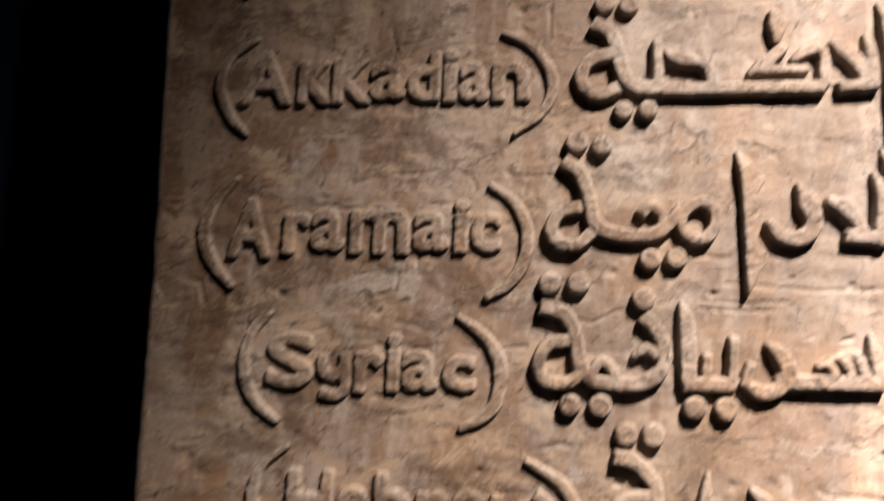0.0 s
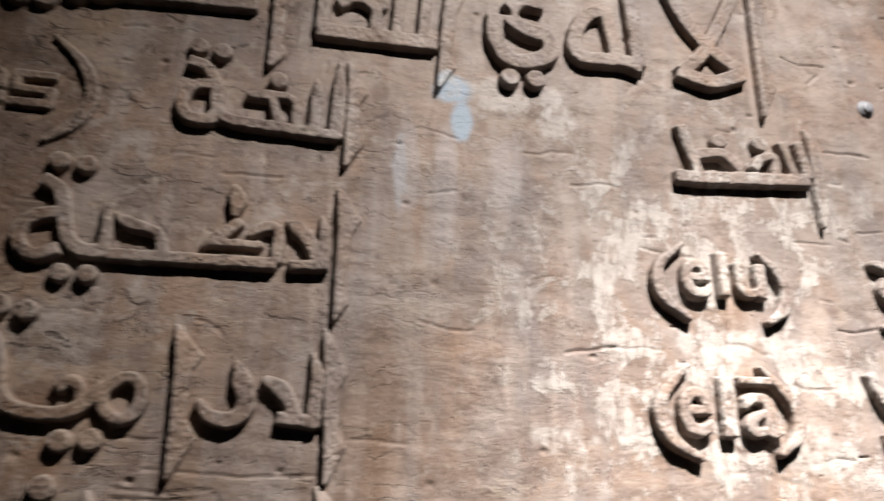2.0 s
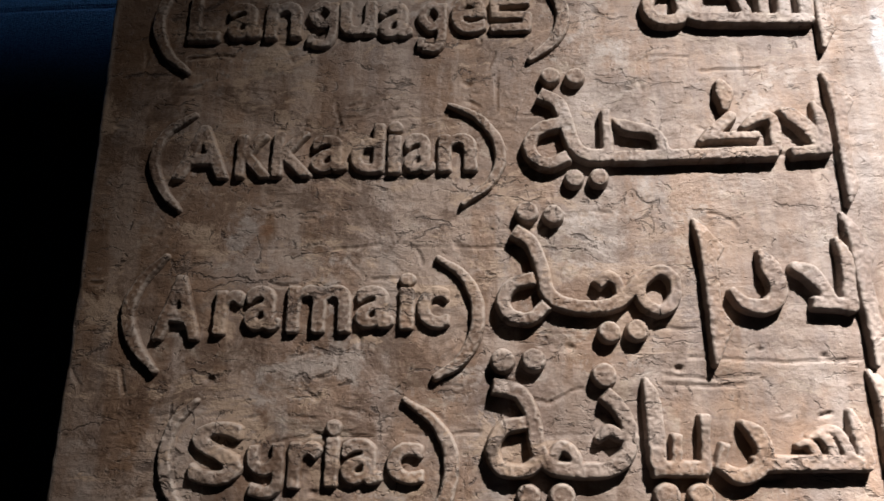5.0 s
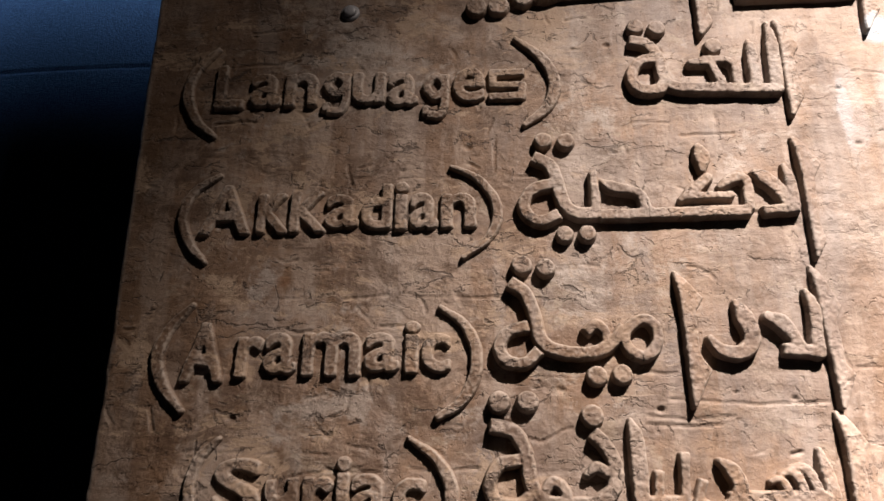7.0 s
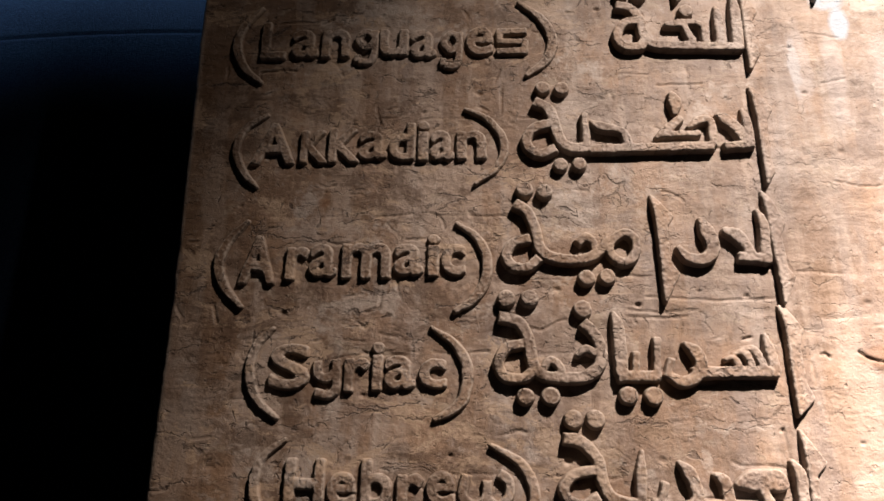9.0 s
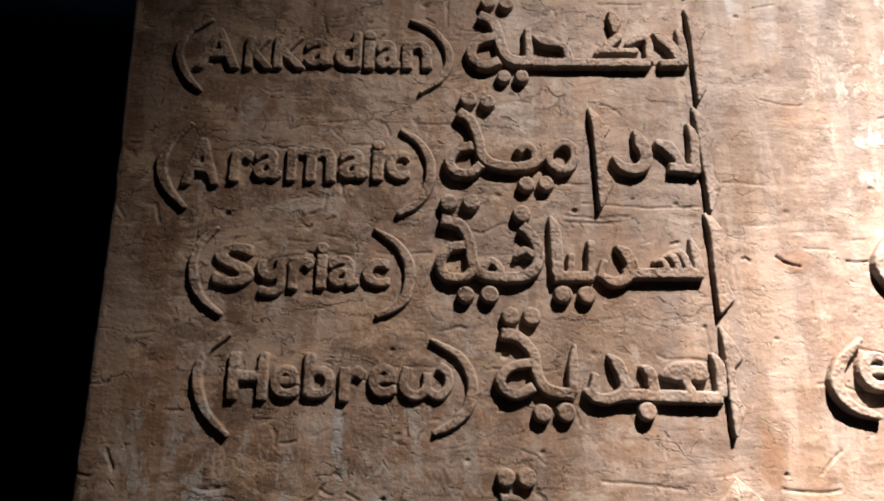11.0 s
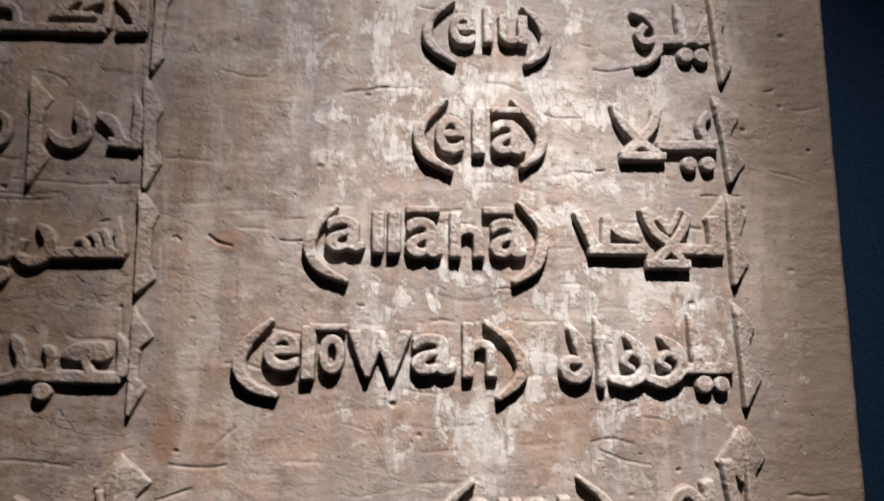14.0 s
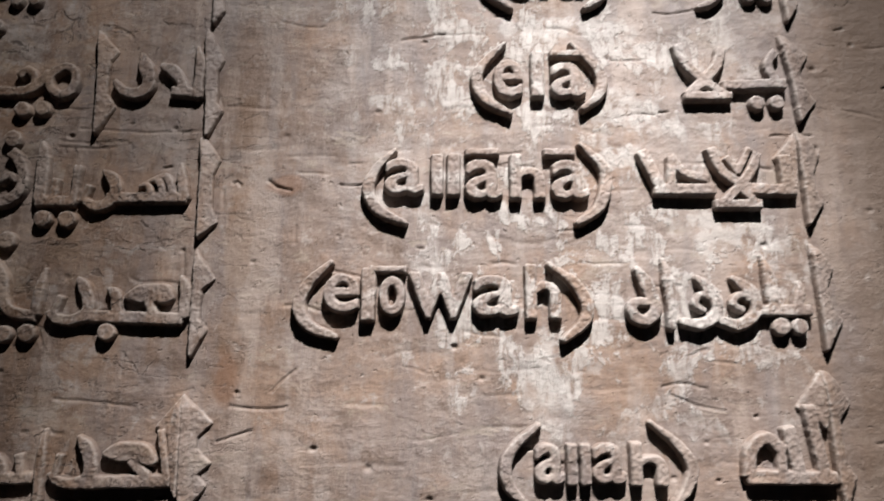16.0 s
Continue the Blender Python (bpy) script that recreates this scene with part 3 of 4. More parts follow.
    # the deep cleft over the round emblem
    arc = [(0.965 + (0.30 + 0.005 * math.sin(7 * a)) * math.cos(a), 0.51 + (0.277 + 0.004 * math.sin(5 * a + 1) + 0.003 * math.sin(13 * a)) * math.sin(a)) for a in np.linspace(math.radians(8), math.radians(172), 40)]
    arc = [(px + rng.normal(0, 0.0010), pz + rng.normal(0, 0.0010)) for px, pz in arc]
    groove(arc, 0.0115, 0.034, 1.3)
    groove([(1.005, 0.775), (1.04, 0.755), (1.075, 0.735), (1.10, 0.70)], 0.006, 0.012)
    # rounded arrises
    edge = np.minimum(s, (RIGHT - LEFT) - s)
    fall = np.clip(1 - edge / round_off, 0, 1)
    chip = 0.0012 * field(x * 0.2, z, 0.05, 13) + 0.0010 * field(x * 0.2, z, 0.012, 14)
    y = FACE - h * (1 - fall) + round_off * (1 - np.sqrt(np.maximum(1 - fall ** 2, 0)))
    side = np.where(s < 0.5, 1.0, -1.0)
    x = x + side * chip * fall + side * 0.0015 * field(z, z * 0, 0.4, 15)
    m, n = x.shape
    verts = np.stack((x, y, z), -1).reshape(-1, 3)
    i = np.arange(m - 1)[:, None] * n + np.arange(n - 1)[None]
    faces = [np.stack((i, i + n, i + n + 1, i + 1), -1).reshape(-1, 4)]
    # flanks, top and back
    ring = np.concatenate((np.arange(n), np.arange(1, m) * n + n - 1, (m - 1) * n + np.arange(n - 2, -1, -1), np.arange(m - 2, 0, -1) * n))
    back = verts[ring].copy()
    back[:, 1] = FACE + DEPTH + 0.004 * field(back[:, 0], back[:, 2], 0.2, 16)
    base = len(verts)
    k = np.arange(len(ring))
    k1 = np.roll(k, -1)
    faces.append(np.stack((ring[k], ring[k1], base + k1, base + k), -1))
    # the back is one row of strips between the two flanks
    left, right = base + np.arange(n), base + n + m - 2 + np.arange(n)[::-1]
    j = np.arange(n - 1)
    faces.append(np.stack((left[j], right[j], right[j + 1], left[j + 1]), -1))
    return mesh_object("slab", np.concatenate((verts, back)), np.concatenate(faces), CLAY, stele)


slab()


def arabic_word(label, shapes, dots=(), height=RELIEF):
    ob = relief("arabic_word", shapes, stele, label, height=height)
    for x0, z0, radius in dots:
        relief("dot", [disc(x0, z0, radius)], ob, height=height * 0.92)
    return ob


def alif(shapes, height=RELIEF):
    return relief("alif", shapes, stele, "tall thorned alif stroke in relief", height=height)


def latin_word(letters, brackets, macrons=(), strokes=(), height=RELIEF * 0.92):
    for character, *where in letters:
        relief("letter", HAND_LETTERS[character](*where) if character in HAND_LETTERS else [letter_shape(character, *where)], stele, height=height)
    if strokes:
        relief("letter", strokes, stele, height=height)
    for stroke in brackets:
        relief("bracket", [stroke], stele, "curved bracket in relief", height=height)
    for stroke in macrons:
        relief("macron", [stroke], stele, height=height)


# heading row: languages
arabic_word('relief word for language in angular Arabic script', [
    curve(1.8, (73.5, 195.9), (76.0, 195.1), (77.6, 192.1), (78.0, 189.0), (79.1, 187.5), (81.6, 187.0)),
    bar(1.7, (80.7, 187.0), (94.1, 186.6)),
    curve(1.7, (77.3, 192.6), (74.5, 191.8), (73.2, 189.2), (74.4, 187.0), (77.1, 186.9), (78.2, 188.2)),
    taper((82.2, 191.5, 1.12), (84.3, 191.8, 1.66), (87, 192, 1.3), (88.6, 190.9, 1.3), (88.9, 187.6, 1.5)),
    taper((85.4, 191.2, 1.2), (86.5, 187.7, 1.4)),
    taper((91.4, 195.5, 0.6), (91.5, 193, 1.66), (91.5, 187.4, 1.84)),
    taper((94.5, 198.8, 0.6), (94.7, 194.2, 2.05), (94.5, 186.8, 2.07)),
], dots=[(74.4, 198.6, 1.3), (77.7, 198.2, 1.3), (85.9, 194.5, 1.3)])
alif([thorned((95.9, 199.3), (98.5, 194.5), (97.5, 192.5), (97.6, 188.6), (98.4, 186.2), (96.1, 182.2), (96.0, 187.4), (96.0, 193.3))])
latin_word([
    ('L', 7.8, 12.7, 185.8, 193.8),
    ('a', 13.6, 18.7, 186.0, 192.0),
    ('n', 19.2, 24.6, 185.8, 191.8),
    ('g', 25.4, 29.7, 184.3, 191.9),
    ('u', 30.0, 35.3, 185.9, 191.7),
    ('a', 35.7, 40.5, 185.4, 191.5),
    ('g', 41.2, 45.3, 183.1, 191.3),
    ('e', 45.9, 50.9, 185.8, 192.0),
    ('s', 51.4, 57.2, 186.0, 191.5),
], [crescent(1.6, (7.3, 197.2), (4.1, 193.2), (3.3, 188.7), (5.1, 184.1), (8.4, 181.1)),
    crescent(1.7, (55.7, 197.3), (59.7, 193.6), (61.6, 189.0), (60.4, 184.7), (56.9, 181.6))],
    macrons=[], height=0.0085)
# Akkadian
arabic_word('relief word for Akkadian in angular Arabic script', [
    curve(1.9, (58.1, 175.7), (60.4, 174.3), (61.4, 171.3), (62.1, 168.4), (63.5, 166.8), (65.4, 166.4), (67.1, 166.6)),
    curve(1.7, (60.6, 171.3), (57.9, 170.5), (56.5, 168.5), (57.1, 166.4), (58.9, 165.5), (61.3, 166.5)),
    bar(1.3, (66.6, 172.7), (66.7, 166.6)),
    bar(1.7, (67.7, 166.2), (87.5, 166.6)),
    bar(1.5, (90.2, 166.6), (94.3, 167.0)),
    taper((67.5, 171.7, 0.7), (68.9, 170.7, 1.66), (71.5, 170.1, 1.4), (73.1, 169.3, 1.4), (73.7, 167.2, 1.6)),
    taper((78.7, 168.5, 0.84), (80.5, 169.9, 1.79), (82.6, 171.8, 1.61)),
    taper((81.8, 176.9, 1.12), (82.2, 175.4, 2.3), (82.1, 173.2, 0.92)),
    taper((79.6, 168.8, 1.12), (82.5, 169, 1.28), (85.5, 169, 1.15)),
    taper((84.3, 170.4, 0.98), (85.7, 171.5, 1.54), (87.4, 171.8, 1.4), (88.1, 170.5, 1.4), (87.9, 167.2, 1.5)),
    taper((89.3, 172.6, 1.1), (90.6, 171.8, 2.2), (92.3, 169.9, 2.0), (93.4, 167.2, 1.6)),
    taper((93.6, 173.9, 0.6), (94, 171.4, 1.66), (94.1, 167.2, 1.61)),
], dots=[(59.5, 178.5, 1.3), (62.8, 178.3, 1.3), (62.2, 163.4, 1.2), (65.3, 163.4, 1.2)])
alif([thorned((95.5, 178.4), (96.2, 178.1), (98.6, 174.2), (97.4, 172.0), (96.9, 164.8), (97.4, 162.1), (96.0, 159.7), (96.0, 164.8), (96.0, 172.0))])
latin_word([
    ('A', 8.3, 16.1, 164.2, 172.3),
    ('K', 17.0, 21.8, 164.3, 170.7),
    ('K', 22.0, 27.5, 164.3, 171.0),
    ('a', 27.3, 32.3, 164.9, 170.5),
    ('d', 32.6, 37.2, 164.8, 172.0),
    ('i', 37.6, 39.6, 164.6, 172.4),
    ('a', 39.9, 44.0, 164.7, 170.5),
    ('n', 44.4, 49.6, 164.8, 170.3),
], [crescent(1.3, (10.5, 174.1), (6.7, 171.3), (5.6, 166.6), (7.5, 162.5), (9.9, 159.9)),
    crescent(1.3, (45.8, 174.7), (49.6, 172.8), (52.2, 169.4), (52.6, 166.1), (51.1, 162.9), (47.8, 160.3))],
    macrons=[], height=0.0085)
# Aramaic
arabic_word('relief word for Aramaic in angular Arabic script', [
    curve(1.8, (54.4, 156.2), (56.4, 154.7), (57.6, 151.4), (58.3, 148.3), (60.2, 146.8), (64.1, 146.3), (66.9, 147.1), (69.5, 149.7)),
    curve(1.6, (56.6, 150.0), (53.9, 149.2), (52.8, 147.0), (53.9, 145.2), (56.2, 145.0), (58.0, 146.6)),
    curve(1.4, (64.4, 149.2), (65.7, 150.3), (66.9, 149.3), (67.2, 147.4)),
    curve(1.5, (71.9, 151.0), (69.6, 149.3), (69.9, 147.0), (71.9, 146.0), (73.6, 147.4), (73.6, 149.9), (71.9, 151.0)),
    thorned((76.8, 157.7), (77.5, 156.8), (80.0, 154.1), (78.9, 152.4), (79.0, 146.3), (80.3, 144.2), (77.8, 139.5), (77.7, 144.9), (77.4, 152.8)),
    bar(1.6, (90.3, 146.9), (94.6, 146.6)),
    taper((84.5, 153.3, 0.9), (85.3, 151.2, 2.5), (86, 149.2, 2.2), (85.7, 147.4, 2.0), (84.1, 146.4, 1.9), (81.9, 146.8, 1.7), (80.6, 148.2, 1.1)),
    taper((88.4, 151.3, 1.5), (89.9, 150.6, 2.2), (91, 149.2, 1.9), (92.1, 147.2, 1.6)),
    taper((93.7, 155, 0.7), (94.4, 152.2, 1.66), (94.2, 146.4, 1.61)),
], dots=[(56.0, 158.8, 1.4), (59.3, 158.4, 1.3), (65.6, 143.3, 1.3), (68.9, 143.5, 1.3)])
alif([thorned((95.0, 158.4), (95.7, 157.5), (98.0, 152.9), (97.0, 150.9), (97.3, 145.0), (98.3, 143.7), (96.2, 139.4), (95.8, 146.5), (95.4, 152.8))])
latin_word([
    ('A', 8.6, 14.8, 142.2, 150.8),
    ('r', 16.4, 20.3, 143.0, 148.8),
    ('a', 20.3, 24.9, 143.5, 149.3),
    ('m', 25.7, 33.9, 143.2, 149.4),
    ('a', 34.4, 39.2, 143.8, 149.3),
    ('i', 39.8, 41.9, 143.6, 151.0),
    ('c', 42.2, 46.2, 143.8, 149.2),
], [crescent(1.6, (9.2, 153.4), (6.3, 149.9), (5.1, 145.8), (6.5, 141.9), (9.6, 138.4)),
    crescent(1.5, (44.7, 152.9), (47.9, 150.6), (49.6, 147.0), (49.3, 142.7), (47.3, 139.6), (44.5, 137.8))],
    macrons=[], height=0.0085)
# Syriac
arabic_word('relief word for Syriac in angular Arabic script', [
    curve(1.8, (51.7, 136.7), (54.6, 136.0), (56.1, 133.2), (56.7, 129.5), (58.2, 127.6), (60.9, 127.2), (64.5, 127.4), (66.8, 129.0), (67.3, 131.8), (66.2, 134.3), (64.8, 135.8)),
    curve(1.6, (55.2, 132.5), (52.5, 131.7), (51.4, 129.3), (52.4, 127.3), (55.1, 127.1), (56.7, 128.2)),
    curve(1.3, (58.3, 128.6), (59.4, 129.9), (60.8, 129.0), (61.2, 127.5)),
    bar(1.8, (70.2, 127.5), (75.4, 127.6)),
    bar(1.2, (75.9, 133.3), (75.6, 127.6)),
    bar(1.2, (72.6, 131.0), (72.3, 127.9)),
    bar(1.1, (77.9, 130.1), (77.2, 127.8)),
    bar(1.8, (81.4, 128.2), (93.4, 128.4)),
    taper((63.7, 130.8, 0.9), (64.9, 131.7, 1.3), (66.1, 131.2, 1.3)),
    taper((69.5, 137.6, 0.7), (70.1, 134.9, 2.05), (70.3, 128.2, 2.07)),
    taper((80.2, 132.7, 0.8), (81.6, 131.5, 2.0), (82.3, 129.4, 1.9), (81.3, 127.5, 1.8), (79.3, 126.8, 1.7), (77.5, 127.7, 1.1)),
    taper((86.2, 130.3, 0.7), (87.3, 130.5, 1.15), (88.2, 128.7, 1.15)),
    taper((87.5, 131.2, 0.7), (89.1, 131.3, 1.28), (90.1, 128.8, 1.15)),
    taper((88.8, 132, 0.7), (90.5, 131.7, 1.41), (91.7, 128.8, 1.38)),
    taper((92.5, 134.2, 0.7), (92.9, 131.5, 1.6), (93.4, 128.6, 1.7)),
], dots=[(52.7, 139.8, 1.4), (56.4, 139.9, 1.4), (64.7, 138.1, 1.4), (55.5, 124.3, 1.3), (59.3, 124.4, 1.4), (71.1, 124.6, 1.4), (74.9, 124.6, 1.4)])
alif([thorned((95.4, 138.8), (96.3, 138.2), (98.4, 135.1), (97.5, 132.6), (97.7, 126.9), (98.6, 124.5), (96.1, 122.1), (96.0, 128.8), (95.9, 134.5))])
latin_word([
    ('S', 15.4, 21.8, 125.0, 132.3),
    ('r', 27.3, 31.3, 124.7, 130.1),
    ('i', 31.6, 33.4, 125.0, 132.7),
    ('a', 33.6, 38.5, 125.3, 130.6),
    ('c', 39.0, 43.4, 125.4, 130.1),
], [crescent(1.4, (15.4, 134.8), (12.9, 131.9), (12.3, 127.6), (13.8, 123.6), (17.1, 120.7)),
    crescent(1.6, (40.9, 135.1), (44.6, 132.5), (46.5, 128.8), (46.2, 124.6), (44.5, 122.3), (41.7, 120.8))],
    macrons=[], height=0.0085, strokes=[curve(1.4, (23.0, 129.4), (23.2, 127.6), (24.5, 126.8), (25.7, 127.6)), curve(1.4, (25.9, 129.7), (26.2, 125.6), (25.1, 124.3), (23.0, 124.6))])
# Hebrew
arabic_word('relief word for Hebrew in angular Arabic script', [
    curve(1.8, (61.2, 118.1), (63.8, 117.6), (65.9, 115.1), (66.5, 112.1), (67.5, 110.0), (69.2, 109.2), (71.9, 108.9)),
    curve(1.5, (65.3, 113.6), (62.5, 113.0), (60.8, 111.1), (61.6, 109.3), (63.6, 108.8), (65.8, 109.9)),
    bar(1.1, (75.5, 111.8), (74.8, 109.4)),
    bar(1.9, (79.5, 108.9), (94.3, 108.6)),
    taper((77.9, 114.9, 0.8), (79, 113.6, 2.0), (79.8, 111.5, 1.9), (79.7, 109.3, 1.8), (77.6, 108.3, 1.7), (75.5, 108.4, 1.5), (74, 109.3, 1.0)),
    taper((82.9, 113.2, 0.84), (84, 112.4, 1.79), (84.5, 109.6, 1.72)),
    taper((86, 112.1, 1.2), (88, 112.5, 3), (91, 112.6, 3.2), (92.1, 112.1, 1.8)),
    taper((89.2, 111.4, 1.5), (90.1, 109.6, 1.6)),
    taper((72.5, 116.4, 0.6), (72.1, 113.1, 1.54), (71.9, 109.4, 1.49)),
    taper((94.1, 115.3, 0.7), (94.9, 113.4, 1.79), (94.9, 109.4, 1.72)),
], dots=[(62.6, 121.0, 1.4), (65.9, 121.0, 1.4), (67.2, 106.0, 1.4), (70.8, 106.2, 1.4), (83.2, 106.5, 1.4)])
alif([thorned((96.0, 119.7), (96.4, 118.7), (99.0, 115.2), (97.1, 113.4), (97.1, 108.6), (98.3, 107.0), (96.4, 103.0), (96.2, 109.1), (96.2, 115.1))])
latin_word([
    ('H', 19.4, 25.4, 107.4, 114.7),
    ('e', 25.8, 30.2, 107.7, 112.8),
    ('b', 30.8, 35.6, 107.8, 114.8),
    ('r', 36.2, 40.2, 107.4, 112.7),
    ('e', 40.6, 45.0, 108.1, 113.2),
], [crescent(1.4, (18.9, 117.4), (15.6, 114.7), (14.8, 110.5), (16.4, 105.9), (19.8, 102.4)),
    crescent(1.5, (50.3, 117.0), (54.6, 114.5), (56.6, 110.6), (55.9, 106.8), (53.4, 104.3), (50.9, 103.0))],
    macrons=[], height=0.0085, strokes=[curve(1.4, (46.5, 112.6), (46.0, 109.6), (47.8, 108.4), (49.4, 109.4), (49.6, 111.8)), curve(1.4, (49.5, 109.4), (51.3, 108.4), (52.8, 109.8), (52.8, 111.9), (51.5, 112.9))])
# Arabic
arabic_word('relief word for Arabic in angular Arabic script', [
    curve(1.7, (60.7, 93.5), (63.2, 93.0), (65.0, 90.4), (65.8, 87.3), (67.3, 85.3), (70.1, 84.5), (74.4, 84.6)),
    curve(1.6, (64.7, 88.7), (61.7, 87.9), (60.8, 85.7), (62.2, 84.0), (65.5, 84.1), (66.8, 85.3)),
    curve(1.2, (67.6, 86.5), (68.7, 87.5), (69.9, 86.5), (70.2, 85.0)),
    bar(1.2, (72.2, 87.7), (72.8, 85.0)),
    bar(1.1, (78.3, 87.8), (77.9, 85.1)),
    bar(1.9, (82.6, 84.0), (94.5, 84.3)),
    bar(1.2, (93.2, 91.4), (94.5, 84.7)),
    taper((80.8, 90.5, 0.8), (82.1, 89.1, 2.0), (83, 86.7, 2.0), (82.8, 84.7, 1.9), (80.7, 83.8, 1.7), (78.7, 84.2, 1.5), (77.3, 85, 1.0)),
    taper((85, 88.2, 1), (87.1, 88.4, 2.8), (90.2, 88.3, 3), (92, 87.3, 1.6)),
    taper((89.2, 86.8, 1.4), (91.3, 85.2, 1.5)),
    taper((75.5, 91.5, 0.6), (75.5, 88.2, 1.41), (75.6, 81.6, 1.26)),
], dots=[(61.4, 96.6, 1.3), (64.5, 96.6, 1.4), (66.3, 79.8, 1.3), (69.2, 79.6, 1.3), (72.4, 80.0, 1.3)])
alif([thorned((95.9, 96.6), (100.2, 92.8), (98.2, 90.8), (98.1, 88.8), (100.4, 86.8), (98.5, 85.2), (100.0, 83.5), (96.8, 79.3), (96.3, 82.9), (96.1, 91.6))])
alif([thorned((95.7, 96.3), (92.3, 92.2), (94.3, 90.8), (94.9, 84.3), (95.9, 82.1))])
latin_word([
    ('A', 19.0, 26.8, 82.4, 89.5),
    ('r', 27.7, 31.6, 82.4, 88.4),
    ('a', 32.4, 36.5, 82.8, 89.1),
    ('b', 37.1, 41.5, 83.0, 90.3),
    ('i', 41.6, 43.8, 83.0, 90.1),
    ('c', 44.3, 49.3, 83.0, 89.1),
], [crescent(1.2, (19.3, 90.7), (16.7, 87.1), (16.4, 83.9), (17.9, 80.8), (20.6, 78.5)),
    crescent(1.4, (45.5, 92.3), (49.2, 90.0), (51.4, 86.5), (51.3, 82.5), (48.7, 78.6))],
    macrons=[], height=0.0085)
# right column heading: the word
arabic_word('relief word for the spoken term in angular Arabic script', [
    bar(2.2, (147.8, 186.5), (150.7, 186.5), (170.3, 188.2)),
    bar(1.8, (148.8, 195.0), (151.0, 187.7)),
    curve(1.8, (151.3, 190.6), (155.6, 191.2), (158.5, 188.8)),
    curve(1.5, (161.1, 189.2), (162.5, 191.2), (165.0, 191.6), (165.0, 188.7)),
    bar(1.5, (166.7, 194.4), (168.3, 189.0)),
    bar(1.5, (169.9, 194.7), (170.9, 188.9)),
], dots=[(155.4, 193.5, 1.3), (162.8, 194.0, 1.4)], height=0.0165)
alif([thorned((172.1, 198.1), (173.5, 196.6), (173.4, 188.9), (175.3, 187.3), (173.6, 184.3), (172.2, 180.2), (171.9, 186.6))], height=0.0162)
# right column: five forms of the word
arabic_word('small relief word of five Arabic letters', [
    curve(1.5, (181.8, 172.0), (180.7, 170.4), (181.8, 168.9), (183.8, 169.6)),
    bar(1.8, (184.6, 169.5), (193.3, 169.8)),
    taper((179.8, 174.7, 1.12), (182.1, 174.1, 1.79), (183.7, 172.2, 1.6), (184.2, 169.5, 1.6), (183.8, 166.9, 1.6), (182.1, 165.2, 1.3), (180.2, 164.5, 0.7)),
    taper((187.9, 176.8, 0.6), (188.5, 173.9, 1.79), (188.9, 169.3, 1.84)),
    taper((193.6, 174.9, 0.6), (192.8, 172.5, 1.66), (191.9, 169.4, 1.84)),
], dots=[(189.2, 166.8, 1.4), (192.2, 166.8, 1.4)], height=0.0165)
alif([thorned((194.3, 178.7), (195.2, 177.8), (197.0, 174.0), (195.9, 171.6), (196.4, 166.8), (197.8, 165.5), (195.7, 162.0), (195.1, 168.8))], height=0.0162)
latin_word([
    ('e', 146.3, 151.0, 166.6, 172.9),
    ('l', 152.3, 154.1, 167.2, 174.4),
    ('u', 155.1, 160.3, 167.3, 172.9),
], [crescent(1.6, (146.9, 175.1), (143.3, 171.9), (142.4, 168.6), (143.8, 165.9), (147.1, 163.6)),
    crescent(1.8, (159.4, 174.4), (162.4, 171.9), (163.7, 168.6), (162.5, 165.8), (160.1, 163.9))],
    macrons=[], height=0.0162)
arabic_word('relief word of Arabic letters with crossed arms', [
    curve(1.8, (175.8, 156.9), (177.1, 153.2), (180.7, 149.7)),
    curve(1.8, (183.4, 156.3), (182.1, 152.7), (177.1, 147.6)),
    bar(1.5, (176.9, 147.4), (184.2, 147.6)),
    bar(1.4, (180.5, 149.9), (183.8, 147.6)),
    bar(1.8, (183.7, 149.5), (193.6, 149.9)),
    curve(1.6, (192.8, 155.9), (191.2, 153.5), (192.2, 150.5)),
], dots=[(188.9, 146.4, 1.3), (192.3, 146.5, 1.3)], height=0.0165)
alif([thorned((193.9, 159.1), (195.0, 158.9), (198.4, 155.6), (196.7, 152.5), (197.2, 149.4), (199.1, 147.1), (196.0, 143.3), (195.5, 150.4))], height=0.0162)
latin_word([
    ('e', 144.0, 149.0, 146.7, 153.7),
    ('l', 150.4, 152.6, 146.8, 155.3),
    ('a', 153.7, 159.7, 146.9, 153.3),
], [crescent(1.8, (145.8, 156.6), (142.0, 152.5), (141.2, 149.4), (142.7, 146.3), (146.7, 143.9)),
    crescent(1.8, (157.4, 156.8), (161.3, 152.9), (162.5, 149.8), (161.7, 147.2), (159.1, 144.9))],
    macrons=[bar(1.3, (154.1, 154.9), (158.4, 155.0))], height=0.0162)
arabic_word('long relief word of Arabic letters with crossed arms', [
    bar(1.9, (170.9, 130.8), (180.0, 130.9)),
    bar(2.0, (168.8, 137.0), (171.3, 131.3)),
    curve(1.5, (173.5, 136.5), (175.6, 133.7), (179.5, 132.6)),
    bar(1.5, (173.5, 136.1), (173.3, 131.7)),
    curve(1.7, (180.2, 138.0), (181.8, 134.3), (184.8, 131.8)),
    curve(1.7, (188.0, 137.3), (186.5, 133.8), (181.6, 128.3)),
    bar(1.2, (182.9, 136.3), (184.5, 134.0), (186.6, 137.9)),
    bar(1.6, (180.8, 128.4), (187.7, 128.5)),
    bar(1.4, (184.4, 131.6), (187.3, 128.5)),
    bar(1.9, (185.9, 131.2), (193.7, 131.0)),
    bar(2.2, (192.5, 136.4), (192.9, 131.4)),
], dots=[], height=0.0165)
